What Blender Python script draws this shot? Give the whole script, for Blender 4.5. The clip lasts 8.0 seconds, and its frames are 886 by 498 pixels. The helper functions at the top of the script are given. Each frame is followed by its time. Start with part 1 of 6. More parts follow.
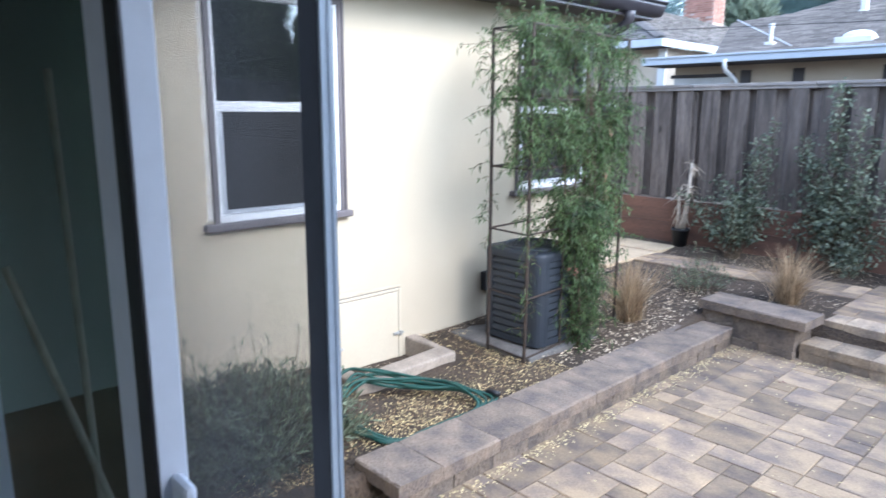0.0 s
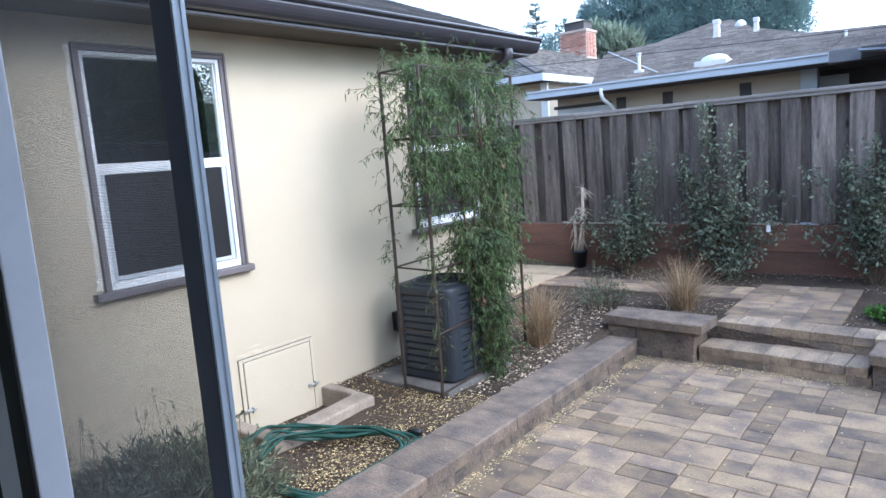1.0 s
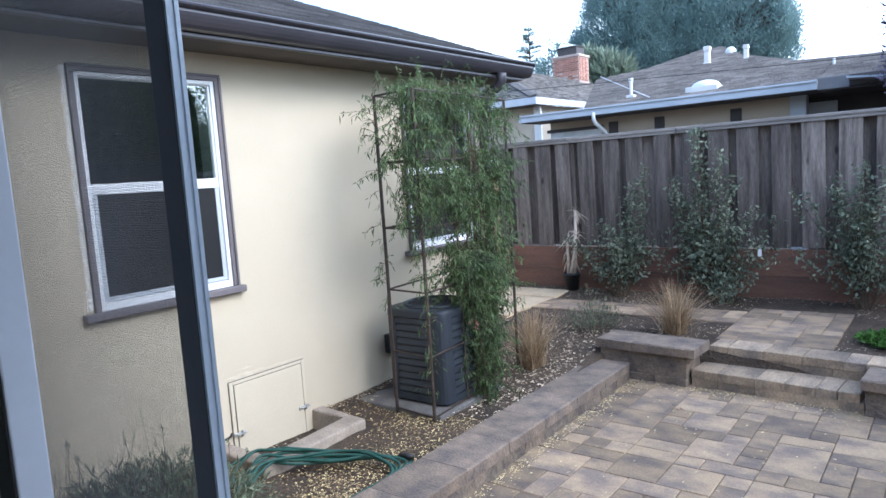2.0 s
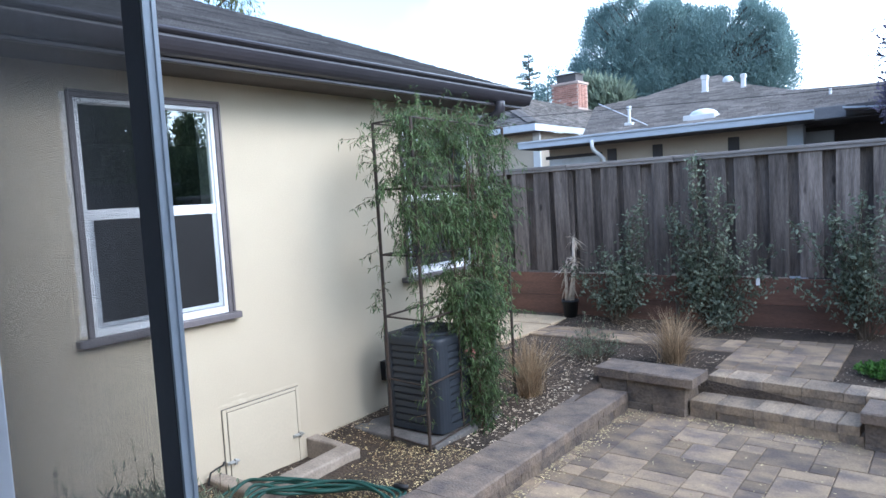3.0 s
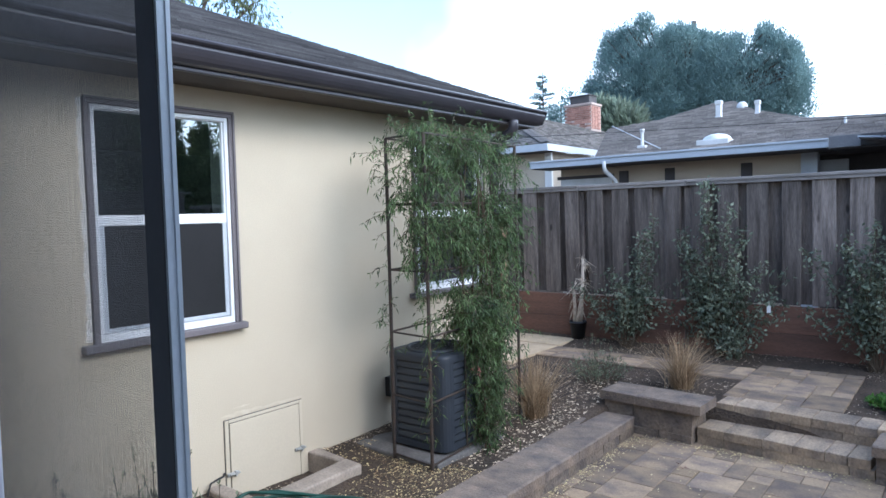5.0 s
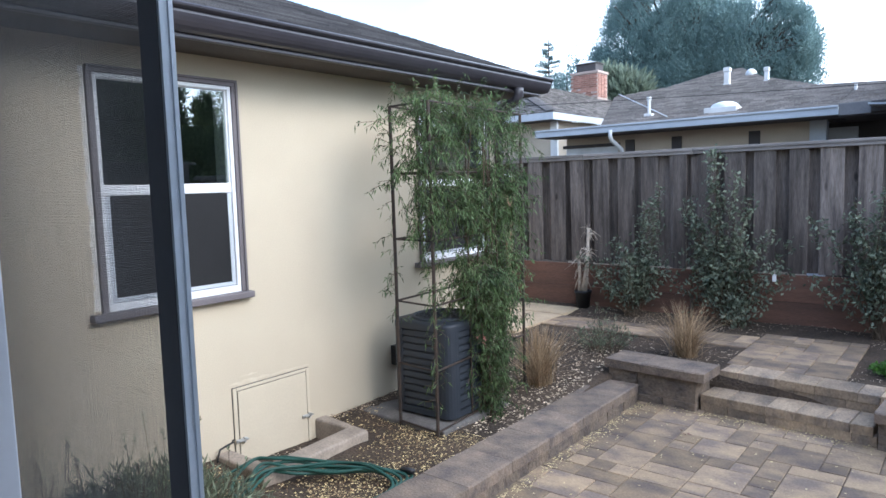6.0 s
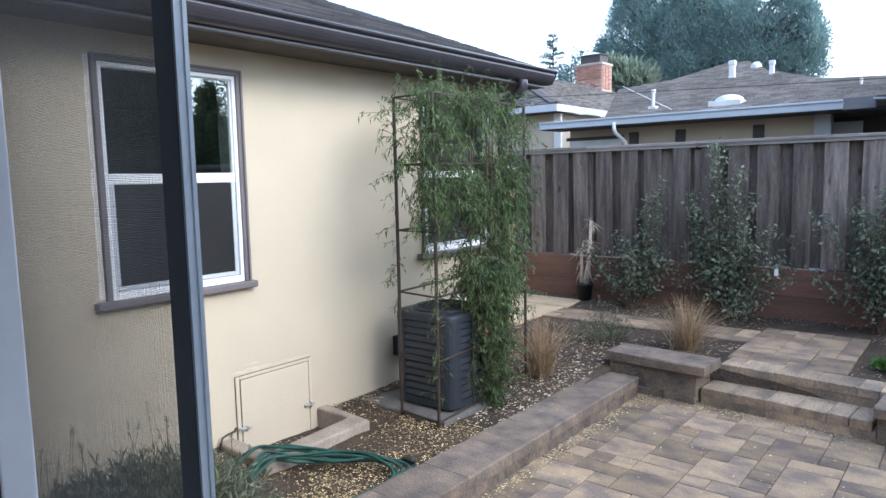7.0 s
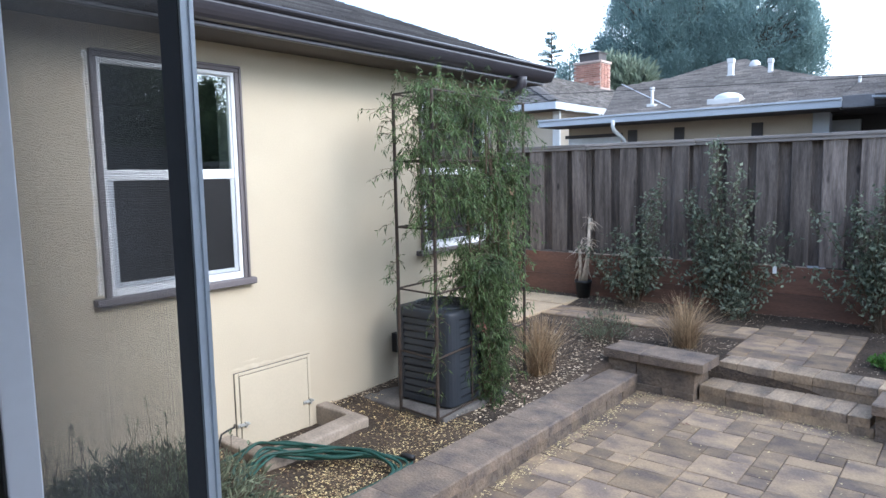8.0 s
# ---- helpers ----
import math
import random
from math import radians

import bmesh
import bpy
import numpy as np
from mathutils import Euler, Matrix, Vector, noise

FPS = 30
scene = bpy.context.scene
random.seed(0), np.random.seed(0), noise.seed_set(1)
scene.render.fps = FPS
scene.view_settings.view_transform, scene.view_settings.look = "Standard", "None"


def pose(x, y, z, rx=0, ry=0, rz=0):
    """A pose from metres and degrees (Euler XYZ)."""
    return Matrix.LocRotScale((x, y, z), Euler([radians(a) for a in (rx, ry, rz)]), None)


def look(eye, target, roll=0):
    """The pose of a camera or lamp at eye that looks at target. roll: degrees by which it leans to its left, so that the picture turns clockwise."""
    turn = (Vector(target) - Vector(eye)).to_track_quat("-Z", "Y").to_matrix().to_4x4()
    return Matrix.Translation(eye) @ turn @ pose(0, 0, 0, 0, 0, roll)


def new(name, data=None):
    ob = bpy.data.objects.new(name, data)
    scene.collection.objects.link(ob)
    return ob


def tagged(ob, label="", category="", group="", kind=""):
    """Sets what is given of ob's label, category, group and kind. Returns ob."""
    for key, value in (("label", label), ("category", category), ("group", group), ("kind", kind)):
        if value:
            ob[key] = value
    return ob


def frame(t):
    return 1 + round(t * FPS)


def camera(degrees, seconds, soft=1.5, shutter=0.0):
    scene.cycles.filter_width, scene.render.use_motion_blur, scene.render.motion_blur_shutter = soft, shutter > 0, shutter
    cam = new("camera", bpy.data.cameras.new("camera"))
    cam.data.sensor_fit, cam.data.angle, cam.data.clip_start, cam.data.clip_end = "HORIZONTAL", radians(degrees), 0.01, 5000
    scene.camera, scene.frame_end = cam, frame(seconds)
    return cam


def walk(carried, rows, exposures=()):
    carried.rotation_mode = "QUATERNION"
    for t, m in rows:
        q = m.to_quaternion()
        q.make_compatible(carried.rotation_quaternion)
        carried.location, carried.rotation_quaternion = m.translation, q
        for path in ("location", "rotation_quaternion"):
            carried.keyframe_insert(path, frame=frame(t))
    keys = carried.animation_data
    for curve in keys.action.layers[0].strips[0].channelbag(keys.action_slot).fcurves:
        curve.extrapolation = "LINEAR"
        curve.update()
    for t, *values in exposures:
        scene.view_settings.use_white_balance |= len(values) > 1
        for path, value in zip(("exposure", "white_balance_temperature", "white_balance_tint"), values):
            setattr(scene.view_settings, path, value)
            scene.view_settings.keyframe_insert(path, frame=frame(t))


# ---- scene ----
cam = camera(67.0, 8.0, shutter=0.5)
PATH = [
    (0, (3.9667, 0.3311, 1.964), (2.5367, 1.6721, 1.567), 0.3),
    (0.5, (3.9800, 0.3456, 1.953), (2.6590, 1.8126, 1.634), -2.2),
    (1, (4.0059, 0.3302, 1.946), (2.7629, 1.8712, 1.664), -4.3),
    (1.5, (4.0020, 0.3272, 1.949), (2.7730, 1.8832, 1.694), -4.1),
    (3, (4.0087, 0.3535, 1.981), (2.7817, 1.9265, 1.83), -3.3),
    (3.5, (4.0065, 0.3613, 2.004), (2.7705, 1.9293, 1.883), -2.9),
    (4, (4.0077, 0.3663, 2.011), (2.7897, 1.9503, 1.922), -2.3),
    (4.5, (3.9990, 0.3662, 1.994), (2.7620, 1.9362, 1.919), -1.8),
    (6, (3.9953, 0.3667, 1.968), (2.7383, 1.9107, 1.781), -1.7),
    (6.5, (3.9951, 0.3612, 1.965), (2.7291, 1.8962, 1.757), -1.5),
    (7, (4.0003, 0.3546, 1.974), (2.7393, 1.8926, 1.76), -1.2),
    (7.5, (3.9971, 0.3531, 1.971), (2.7401, 1.8941, 1.756), -1.2),
    (8, (3.9949, 0.3495, 1.966), (2.7389, 1.8895, 1.746), -1.1),
]
EXPOSURES = [(0.0, 2.56, 5600, 12), (0.5, 2.34, 5600, 12), (1.0, 2.20, 5600, 12), (1.7, 2.12, 5600, 12), (2.8, 2.01, 5550, 11), (4.5, 1.78, 5500, 11), (5.8, 1.88, 5850, 12), (8.0, 2.01, 5900, 12)]

walk(cam, [(t, look(eye, target, roll)) for t, eye, target, roll in PATH], EXPOSURES)

# ---- world, sun, exposure ----
SUN_AZ, SUN_EL, HAZE_AZ = radians(88), radians(27), radians(56)
world = bpy.data.worlds.new("sky")
scene.world = world
world.use_nodes = True
wn, wl = world.node_tree.nodes, world.node_tree.links
wn.clear()
sky = wn.new("ShaderNodeTexSky")
sky.sky_type, sky.sun_disc = "NISHITA", False
sky.sun_elevation, sky.sun_rotation = SUN_EL, SUN_AZ
sky.air_density, sky.dust_density, sky.ozone_density = 1.0, 3.4, 1.0
cloud_map = wn.new("ShaderNodeTexCoord")
cloud_noise = wn.new("ShaderNodeTexNoise")
cloud_noise.inputs["Scale"].default_value = 1.3
cloud_noise.inputs["Detail"].default_value = 5.0
cloud_ramp = wn.new("ShaderNodeValToRGB")
cloud_ramp.color_ramp.elements[0].position, cloud_ramp.color_ramp.elements[1].position = 0.44, 0.72
sky_bg, cloud_bg, sky_mix, sky_out = (wn.new("ShaderNodeBackground"), wn.new("ShaderNodeBackground"),
                                      wn.new("ShaderNodeMixShader"), wn.new("ShaderNodeOutputWorld"))
sky_bg.inputs["Strength"].default_value = 0.15
cloud_bg.inputs["Color"].default_value = (0.78, 0.90, 1.0, 1)
cloud_bg.inputs["Strength"].default_value = 1.5
wl.new(cloud_map.outputs["Generated"], cloud_noise.inputs["Vector"])
# the haze thickens towards the north-east of the sky
cloud_side = wn.new("ShaderNodeVectorMath")
cloud_side.operation = "DOT_PRODUCT"
cloud_side.inputs[1].default_value = (0.30 * math.sin(HAZE_AZ), 0.30 * math.cos(HAZE_AZ), -0.10)
cloud_sum = wn.new("ShaderNodeMath")
cloud_sum.operation = "ADD"
wl.new(cloud_map.outputs["Generated"], cloud_side.inputs[0])
wl.new(cloud_noise.outputs["Fac"], cloud_sum.inputs[0])
wl.new(cloud_side.outputs["Value"], cloud_sum.inputs[1])
wl.new(cloud_sum.outputs[0], cloud_ramp.inputs["Fac"])
wl.new(sky.outputs["Color"], sky_bg.inputs["Color"])
wl.new(cloud_ramp.outputs["Color"], sky_mix.inputs["Fac"])
wl.new(sky_bg.outputs[0], sky_mix.inputs[1])
wl.new(cloud_bg.outputs[0], sky_mix.inputs[2])
wl.new(sky_mix.outputs[0], sky_out.inputs["Surface"])

sun_data = bpy.data.lights.new("sun", "SUN")
sun_data.energy, sun_data.angle, sun_data.color = 0.40, radians(30), (1.0, 0.97, 0.93)
sun = new("sun", sun_data)
sun_from = Vector((math.sin(SUN_AZ) * math.cos(SUN_EL), math.cos(SUN_AZ) * math.cos(SUN_EL), math.sin(SUN_EL)))
sun.matrix_world = look(sun_from * 50, (0, 0, 0))


# ---- materials ----
def material(name, base, rough=0.8, second=None, scale=4.0, fine=60.0, bump=0.2, grain=0.15, metallic=0.0,
             piece=0.0, island=0.0, stretch=(1, 1, 1), specular=0.4, bump_scale=None, depth=0.004, thin=0.0, edge=(0.35, 0.68), knots=False):
    """Two scales of variation: broad patches towards the second colour, and fine grain; pieces may differ one by one."""
    m = bpy.data.materials.new(name)
    m.use_nodes = True
    n, l = m.node_tree.nodes, m.node_tree.links
    bsdf = n["Principled BSDF"]
    bsdf.inputs["Roughness"].default_value = rough
    bsdf.inputs["Metallic"].default_value = metallic
    bsdf.inputs["Specular IOR Level"].default_value = specular
    co = n.new("ShaderNodeTexCoord")
    mp = n.new("ShaderNodeMapping")
    mp.inputs["Scale"].default_value = stretch
    l.new(co.outputs["Object"], mp.inputs["Vector"])
    vec = mp.outputs["Vector"]
    if piece:
        info = n.new("ShaderNodeObjectInfo")
        add = n.new("ShaderNodeVectorMath")
        add.operation = "MULTIPLY_ADD"
        add.inputs[1].default_value = (37, 53, 71)
        l.new(info.outputs["Random"], add.inputs[0])
        l.new(vec, add.inputs[2])
        vec = add.outputs["Vector"]
    broad = n.new("ShaderNodeTexNoise")
    broad.inputs["Scale"].default_value, broad.inputs["Detail"].default_value = scale, 4.0
    l.new(vec, broad.inputs["Vector"])
    small = n.new("ShaderNodeTexNoise")
    small.inputs["Scale"].default_value, small.inputs["Detail"].default_value = fine, 6.0
    l.new(vec, small.inputs["Vector"])
    ramp = n.new("ShaderNodeValToRGB")
    ramp.color_ramp.elements[0].position, ramp.color_ramp.elements[1].position = edge
    sec = second or tuple(c * 0.75 for c in base)
    ramp.color_ramp.elements[0].color, ramp.color_ramp.elements[1].color = (*base, 1), (*sec, 1)
    l.new(broad.outputs["Fac"], ramp.inputs["Fac"])
    hsv = n.new("ShaderNodeHueSaturation")
    l.new(ramp.outputs["Color"], hsv.inputs["Color"])
    value = n.new("ShaderNodeMapRange")
    value.inputs["From Min"].default_value, value.inputs["From Max"].default_value = 0.25, 0.75
    value.inputs["To Min"].default_value, value.inputs["To Max"].default_value = 1 - grain, 1 + grain
    l.new(small.outputs["Fac"], value.inputs["Value"])
    out = value.outputs["Result"]
    if piece or island:
        if piece:
            source, amount = info.outputs["Random"], piece
        else:
            geo = n.new("ShaderNodeNewGeometry")
            source, amount = geo.outputs["Random Per Island"], island
        spread = n.new("ShaderNodeMapRange")
        spread.inputs["To Min"].default_value, spread.inputs["To Max"].default_value = 1 - amount, 1 + amount
        l.new(source, spread.inputs["Value"])
        times = n.new("ShaderNodeMath")
        times.operation = "MULTIPLY"
        l.new(out, times.inputs[0])
        l.new(spread.outputs["Result"], times.inputs[1])
        out = times.outputs[0]
    if knots:
        grow = n.new("ShaderNodeVectorMath")
        grow.operation = "MULTIPLY_ADD"
        grow.inputs[1].default_value = (5.0, 0.6, 2.0)
        cell = n.new("ShaderNodeTexVoronoi")
        cell.inputs["Scale"].default_value = 1.0
        spot_range = n.new("ShaderNodeMapRange")
        spot_range.inputs["From Min"].default_value, spot_range.inputs["From Max"].default_value = 0.05, 0.13
        spot_range.inputs["To Min"].default_value, spot_range.inputs["To Max"].default_value = 0.35, 1.0
        dark = n.new("ShaderNodeMath")
        dark.operation = "MULTIPLY"
        l.new(co.outputs["Object"], grow.inputs[0])
        shift = n.new("ShaderNodeVectorMath")
        shift.operation = "SCALE"
        shift.inputs[0].default_value = (91, 57, 73)
        l.new(info.outputs["Random"], shift.inputs["Scale"])
        l.new(shift.outputs["Vector"], grow.inputs[2])
        l.new(grow.outputs["Vector"], cell.inputs["Vector"])
        l.new(cell.outputs["Distance"], spot_range.inputs["Value"])
        l.new(out, dark.inputs[0])
        l.new(spot_range.outputs["Result"], dark.inputs[1])
        out = dark.outputs[0]
    l.new(out, hsv.inputs["Value"])
    l.new(hsv.outputs["Color"], bsdf.inputs["Base Color"])
    if bump:
        bumper = n.new("ShaderNodeBump")
        bumper.inputs["Strength"].default_value = bump
        bumper.inputs["Distance"].default_value = depth
        height = small
        if bump_scale:
            height = n.new("ShaderNodeTexNoise")
            height.inputs["Scale"].default_value, height.inputs["Detail"].default_value = bump_scale, 5.0
            l.new(vec, height.inputs["Vector"])
        l.new(height.outputs["Fac"], bumper.inputs["Height"])
        l.new(bumper.outputs["Normal"], bsdf.inputs["Normal"])
    if thin:
        through_light = n.new("ShaderNodeBsdfTranslucent")
        blend = n.new("ShaderNodeMixShader")
        blend.inputs["Fac"].default_value = thin
        l.new(hsv.outputs["Color"], through_light.inputs["Color"])
        l.new(bsdf.outputs[0], blend.inputs[1])
        l.new(through_light.outputs[0], blend.inputs[2])
        l.new(blend.outputs[0], n["Material Output"].inputs["Surface"])
    return m


def glass(name, tint=(0.9, 0.95, 0.93), rough=0.0, ior=1.5):
    m = bpy.data.materials.new(name)
    m.use_nodes = True
    bsdf = m.node_tree.nodes["Principled BSDF"]
    bsdf.inputs["Base Color"].default_value = (*tint, 1)
    bsdf.inputs["Roughness"].default_value = rough
    bsdf.inputs["Transmission Weight"].default_value = 1.0
    bsdf.inputs["IOR"].default_value = ior
    return m


STUCCO = material("cream_stucco", (0.556, 0.482, 0.364), 0.92, (0.496, 0.424, 0.318), 1.3, 140, 0.4, 0.06, depth=0.006, edge=(0.38, 0.80))
PANEL_PAINT = material("cream_painted_panel", (0.560, 0.487, 0.369), 0.75, (0.530, 0.458, 0.345), 2.5, 90, 0.1, 0.04)
TRIM = material("grey_trim_paint", (0.165, 0.145, 0.15), 0.6, (0.14, 0.125, 0.13), 3, 80, 0.12, 0.08)
VINYL = material("white_vinyl", (0.80, 0.81, 0.82), 0.35, (0.76, 0.77, 0.79), 3, 50, 0.03, 0.02)
CAULK = material("smeared_white_caulk", (0.82, 0.81, 0.79), 0.8, (0.70, 0.66, 0.58), 22, 90, 0.2, 0.06)
EAVE = material("dark_brown_eave_paint", (0.048, 0.044, 0.052), 0.28, (0.040, 0.037, 0.044), 3, 70, 0.05, 0.08, specular=0.5)
SHINGLE = material("dark_asphalt_shingle", (0.040, 0.039, 0.042), 0.95, (0.060, 0.058, 0.060), 2.5, 160, 0.6, 0.45, island=0.34, specular=0.25)
FAR_SHINGLE = material("brown_grey_shingle", (0.300, 0.262, 0.232), 0.95, (0.215, 0.188, 0.170), 1.2, 60, 0.5, 0.34, island=0.26)
# Darker copy of the brown shingle; offsets sun on the wing's slope in colour.
WING_SHINGLE = material("dimmed_brown_shingle", (0.168, 0.152, 0.142), 0.95, (0.115, 0.106, 0.102), 1.6, 60, 0.5, 0.34, island=0.40)
SOFFIT = material("matt_brown_soffit_paint", (0.105, 0.090, 0.080), 0.9, (0.086, 0.073, 0.065), 3, 60, 0.1, 0.12)
FENCE = material("weathered_fence_wood", (0.204, 0.168, 0.146), 0.9, (0.082, 0.066, 0.058), 3.0, 26, 0.7, 0.36, piece=0.30,
                 stretch=(6, 6, 0.5), knots=True)
FENCE_RAIL = material("weathered_fence_cap", (0.30, 0.265, 0.245), 0.9, (0.19, 0.17, 0.155), 3.0, 26, 0.4, 0.22, piece=0.12,
                      stretch=(0.5, 6, 6))
POST_WOOD = material("tan_post_wood", (0.270, 0.175, 0.110), 0.85, (0.190, 0.122, 0.078), 3.0, 30, 0.4, 0.25, stretch=(5, 5, 0.5))
RED_BOARD = material("red_stained_board", (0.172, 0.088, 0.060), 0.8, (0.112, 0.064, 0.047), 2.0, 30, 0.3, 0.24, piece=0.12,
                     stretch=(0.6, 5, 5))
PAVER = material("tan_grey_paver", (0.338, 0.242, 0.152), 0.9, (0.172, 0.130, 0.104), 5.0, 70, 0.6, 0.20, piece=0.32, stretch=(0.9, 1.15, 1), edge=(0.37, 0.64))
PAVER_REST = material("tan_grey_paver_joined", (0.338, 0.242, 0.152), 0.9, (0.172, 0.130, 0.104), 5.0, 70, 0.6, 0.20, island=0.32, stretch=(0.9, 1.15, 1), edge=(0.37, 0.64))
STEP = material("brown_grey_step_block", (0.388, 0.288, 0.194), 0.92, (0.184, 0.146, 0.115), 4.0, 46, 0.9, 0.26, piece=0.30, depth=0.012,
                stretch=(1.4, 0.7, 1), edge=(0.38, 0.66))
BLOCK = material("grey_wall_block", (0.235, 0.180, 0.136), 0.93, (0.105, 0.087, 0.076), 5.0, 40, 1.0, 0.34, piece=0.18, depth=0.018)
CAPSTONE = material("brown_grey_capstone", (0.250, 0.188, 0.140), 0.92, (0.117, 0.095, 0.084), 6.0, 60, 1.0, 0.24, piece=0.09, depth=0.009, edge=(0.32, 0.70))
CONCRETE = material("tan_concrete", (0.36, 0.295, 0.235), 0.92, (0.25, 0.205, 0.165), 5.0, 60, 0.7, 0.22)
PAD = material("grey_equipment_pad", (0.155, 0.142, 0.132), 0.93, (0.098, 0.090, 0.086), 5.0, 50, 0.6, 0.25)
JOINT = material("brown_joint_sand", (0.150, 0.110, 0.076), 0.98, (0.085, 0.065, 0.048), 4.0, 90, 0.6, 0.3)
SLAB = material("pale_concrete", (0.60, 0.465, 0.305), 0.92, (0.46, 0.35, 0.235), 3.0, 100, 0.3, 0.18)
SOIL = material("brown_soil", (0.086, 0.060, 0.041), 0.98, (0.046, 0.033, 0.023), 3.0, 45, 1.0, 0.45, depth=0.03)
LEAF_FALL = material("fallen_yellow_leaf", (0.68, 0.54, 0.27), 0.8, (0.50, 0.37, 0.20), 9, 80, 0.1, 0.2, island=0.6)
PALE_LEAF = material("pale_yellow_leaf", (0.66, 0.54, 0.30), 0.8, (0.50, 0.38, 0.20), 9, 80, 0.1, 0.2, island=0.4)
COIL = material("dark_condenser_coil", (0.027, 0.032, 0.040), 0.6, None, 3, 120, 0.2, 0.15)
TOUCH_UP = material("lighter_touch_up_paint", (0.625, 0.555, 0.435), 0.8, (0.565, 0.49, 0.37), 12, 80, 0.3, 0.06)
BROWN_LEAF = material("fallen_brown_leaf", (0.30, 0.19, 0.095), 0.85, (0.17, 0.105, 0.058), 9, 80, 0.1, 0.2, island=0.5)
CHIP = material("dry_leaf_chip", (0.62, 0.51, 0.37), 0.9, (0.34, 0.25, 0.17), 9, 80, 0.1, 0.2, island=0.6)
MAROON_LEAF = material("dry_maroon_leaf", (0.27, 0.16, 0.12), 0.8, (0.19, 0.11, 0.085), 20, 80, 0.2, 0.2)
METAL_AC = material("slate_grey_painted_steel", (0.029, 0.035, 0.045), 0.5, (0.023, 0.028, 0.037), 3, 80, 0.05, 0.08)
METAL_DARK = material("dark_fan_grille", (0.030, 0.035, 0.043), 0.5, None, 3, 60, 0.05, 0.1)
IRON = material("rusty_black_iron", (0.034, 0.027, 0.023), 0.7, (0.060, 0.038, 0.027), 18, 90, 0.3, 0.25)
HINGE = material("galvanised_latch", (0.55, 0.55, 0.54), 0.4, (0.45, 0.45, 0.44), 20, 90, 0.1, 0.1, metallic=0.7)
HOSE = material("green_rubber_hose", (0.018, 0.072, 0.055), 0.5, (0.015, 0.056, 0.044), 5, 60, 0.08, 0.12)
BLACK = material("black_plastic", (0.018, 0.018, 0.02), 0.5, None, 5, 60, 0.05, 0.1)
VINE = material("vine_leaf_green", (0.118, 0.172, 0.066), 0.5, (0.058, 0.094, 0.038), 5, 60, 0.05, 0.15, island=0.75, thin=0.4)
BLOSSOM = material("faded_pink_blossom", (0.42, 0.16, 0.15), 0.7, (0.30, 0.13, 0.11), 20, 60, 0.0, 0.1, island=0.3, thin=0.3)
STEM = material("vine_stem_brown", (0.10, 0.07, 0.045), 0.85, None, 20, 80, 0.3, 0.2)
SHRUB = material("grey_green_shrub_leaf", (0.200, 0.228, 0.160), 0.36, (0.112, 0.138, 0.095), 4, 60, 0.05, 0.12, island=0.5, thin=0.35)
LAVENDER = material("grey_green_lavender", (0.185, 0.212, 0.140), 0.8, (0.110, 0.130, 0.086), 4, 60, 0.05, 0.15, island=0.5, thin=0.3)
STRAW = material("straw_grass", (0.44, 0.325, 0.205), 0.8, (0.28, 0.185, 0.105), 5, 60, 0.05, 0.15, island=0.5, thin=0.4)
CANE = material("dry_cane", (0.56, 0.48, 0.40), 0.85, (0.40, 0.33, 0.26), 20, 80, 0.2, 0.2)
LOWGREEN = material("bright_ground_cover", (0.09, 0.20, 0.035), 0.6, (0.06, 0.14, 0.03), 5, 60, 0.05, 0.15, island=0.4, thin=0.4)
# Needle colour lifted and blued to carry distance haze.
PINE = material("hazed_pine_needles", (0.232, 0.330, 0.318), 1.0, (0.170, 0.252, 0.248), 0.35, 6, 0.0, 0.10, island=0.08, thin=0.3, specular=0.0)
PALE_TREE = material("yellow_green_foliage", (0.262, 0.312, 0.232), 0.8, (0.195, 0.245, 0.178), 0.6, 20, 0.0, 0.2, island=0.35, thin=0.45)
GUM = material("eucalyptus_leaf", (0.155, 0.18, 0.095), 0.7, (0.115, 0.135, 0.075), 1.0, 20, 0.0, 0.2, island=0.4, thin=0.45)
PURPLE = material("purple_plum_leaf", (0.170, 0.140, 0.210), 0.7, (0.115, 0.110, 0.135), 1.0, 20, 0.0, 0.2, island=0.4, thin=0.4)
HEDGE = material("olive_foliage", (0.21, 0.25, 0.125), 0.7, (0.125, 0.158, 0.08), 1.0, 20, 0.0, 0.2, island=0.5, thin=0.4)
# Wall colour dimmed so the door glass mirrors a dark room.
DARK_PAINT = material("dimmed_green_interior_paint", (0.27, 0.33, 0.31), 0.8, (0.24, 0.295, 0.275), 1, 40, 0.05, 0.06)
# This grey carries the shade on the lean-to's fascia.
GREY_FASCIA = material("shaded_fascia_grey", (0.21, 0.205, 0.21), 0.7, (0.17, 0.165, 0.17), 2, 40, 0.05, 0.1)
BARK = material("grey_brown_bark", (0.12, 0.09, 0.07), 0.95, (0.08, 0.06, 0.05), 4, 30, 0.6, 0.25)
BRICK = material("red_chimney_brick", (0.42, 0.225, 0.172), 0.9, (0.33, 0.170, 0.128), 5, 60, 0.4, 0.2, piece=0.25)
WHITEWASH = material("whitewashed_brick", (0.62, 0.54, 0.49), 0.95, (0.45, 0.30, 0.24), 7, 60, 0.4, 0.2, piece=0.15)
MORTAR = material("whitewashed_mortar", (0.47, 0.37, 0.32), 0.95, (0.40, 0.31, 0.27), 4, 60, 0.4, 0.15)
PALE_METAL = material("pale_painted_metal", (0.66, 0.66, 0.66), 0.5, (0.56, 0.56, 0.55), 4, 50, 0.05, 0.06)
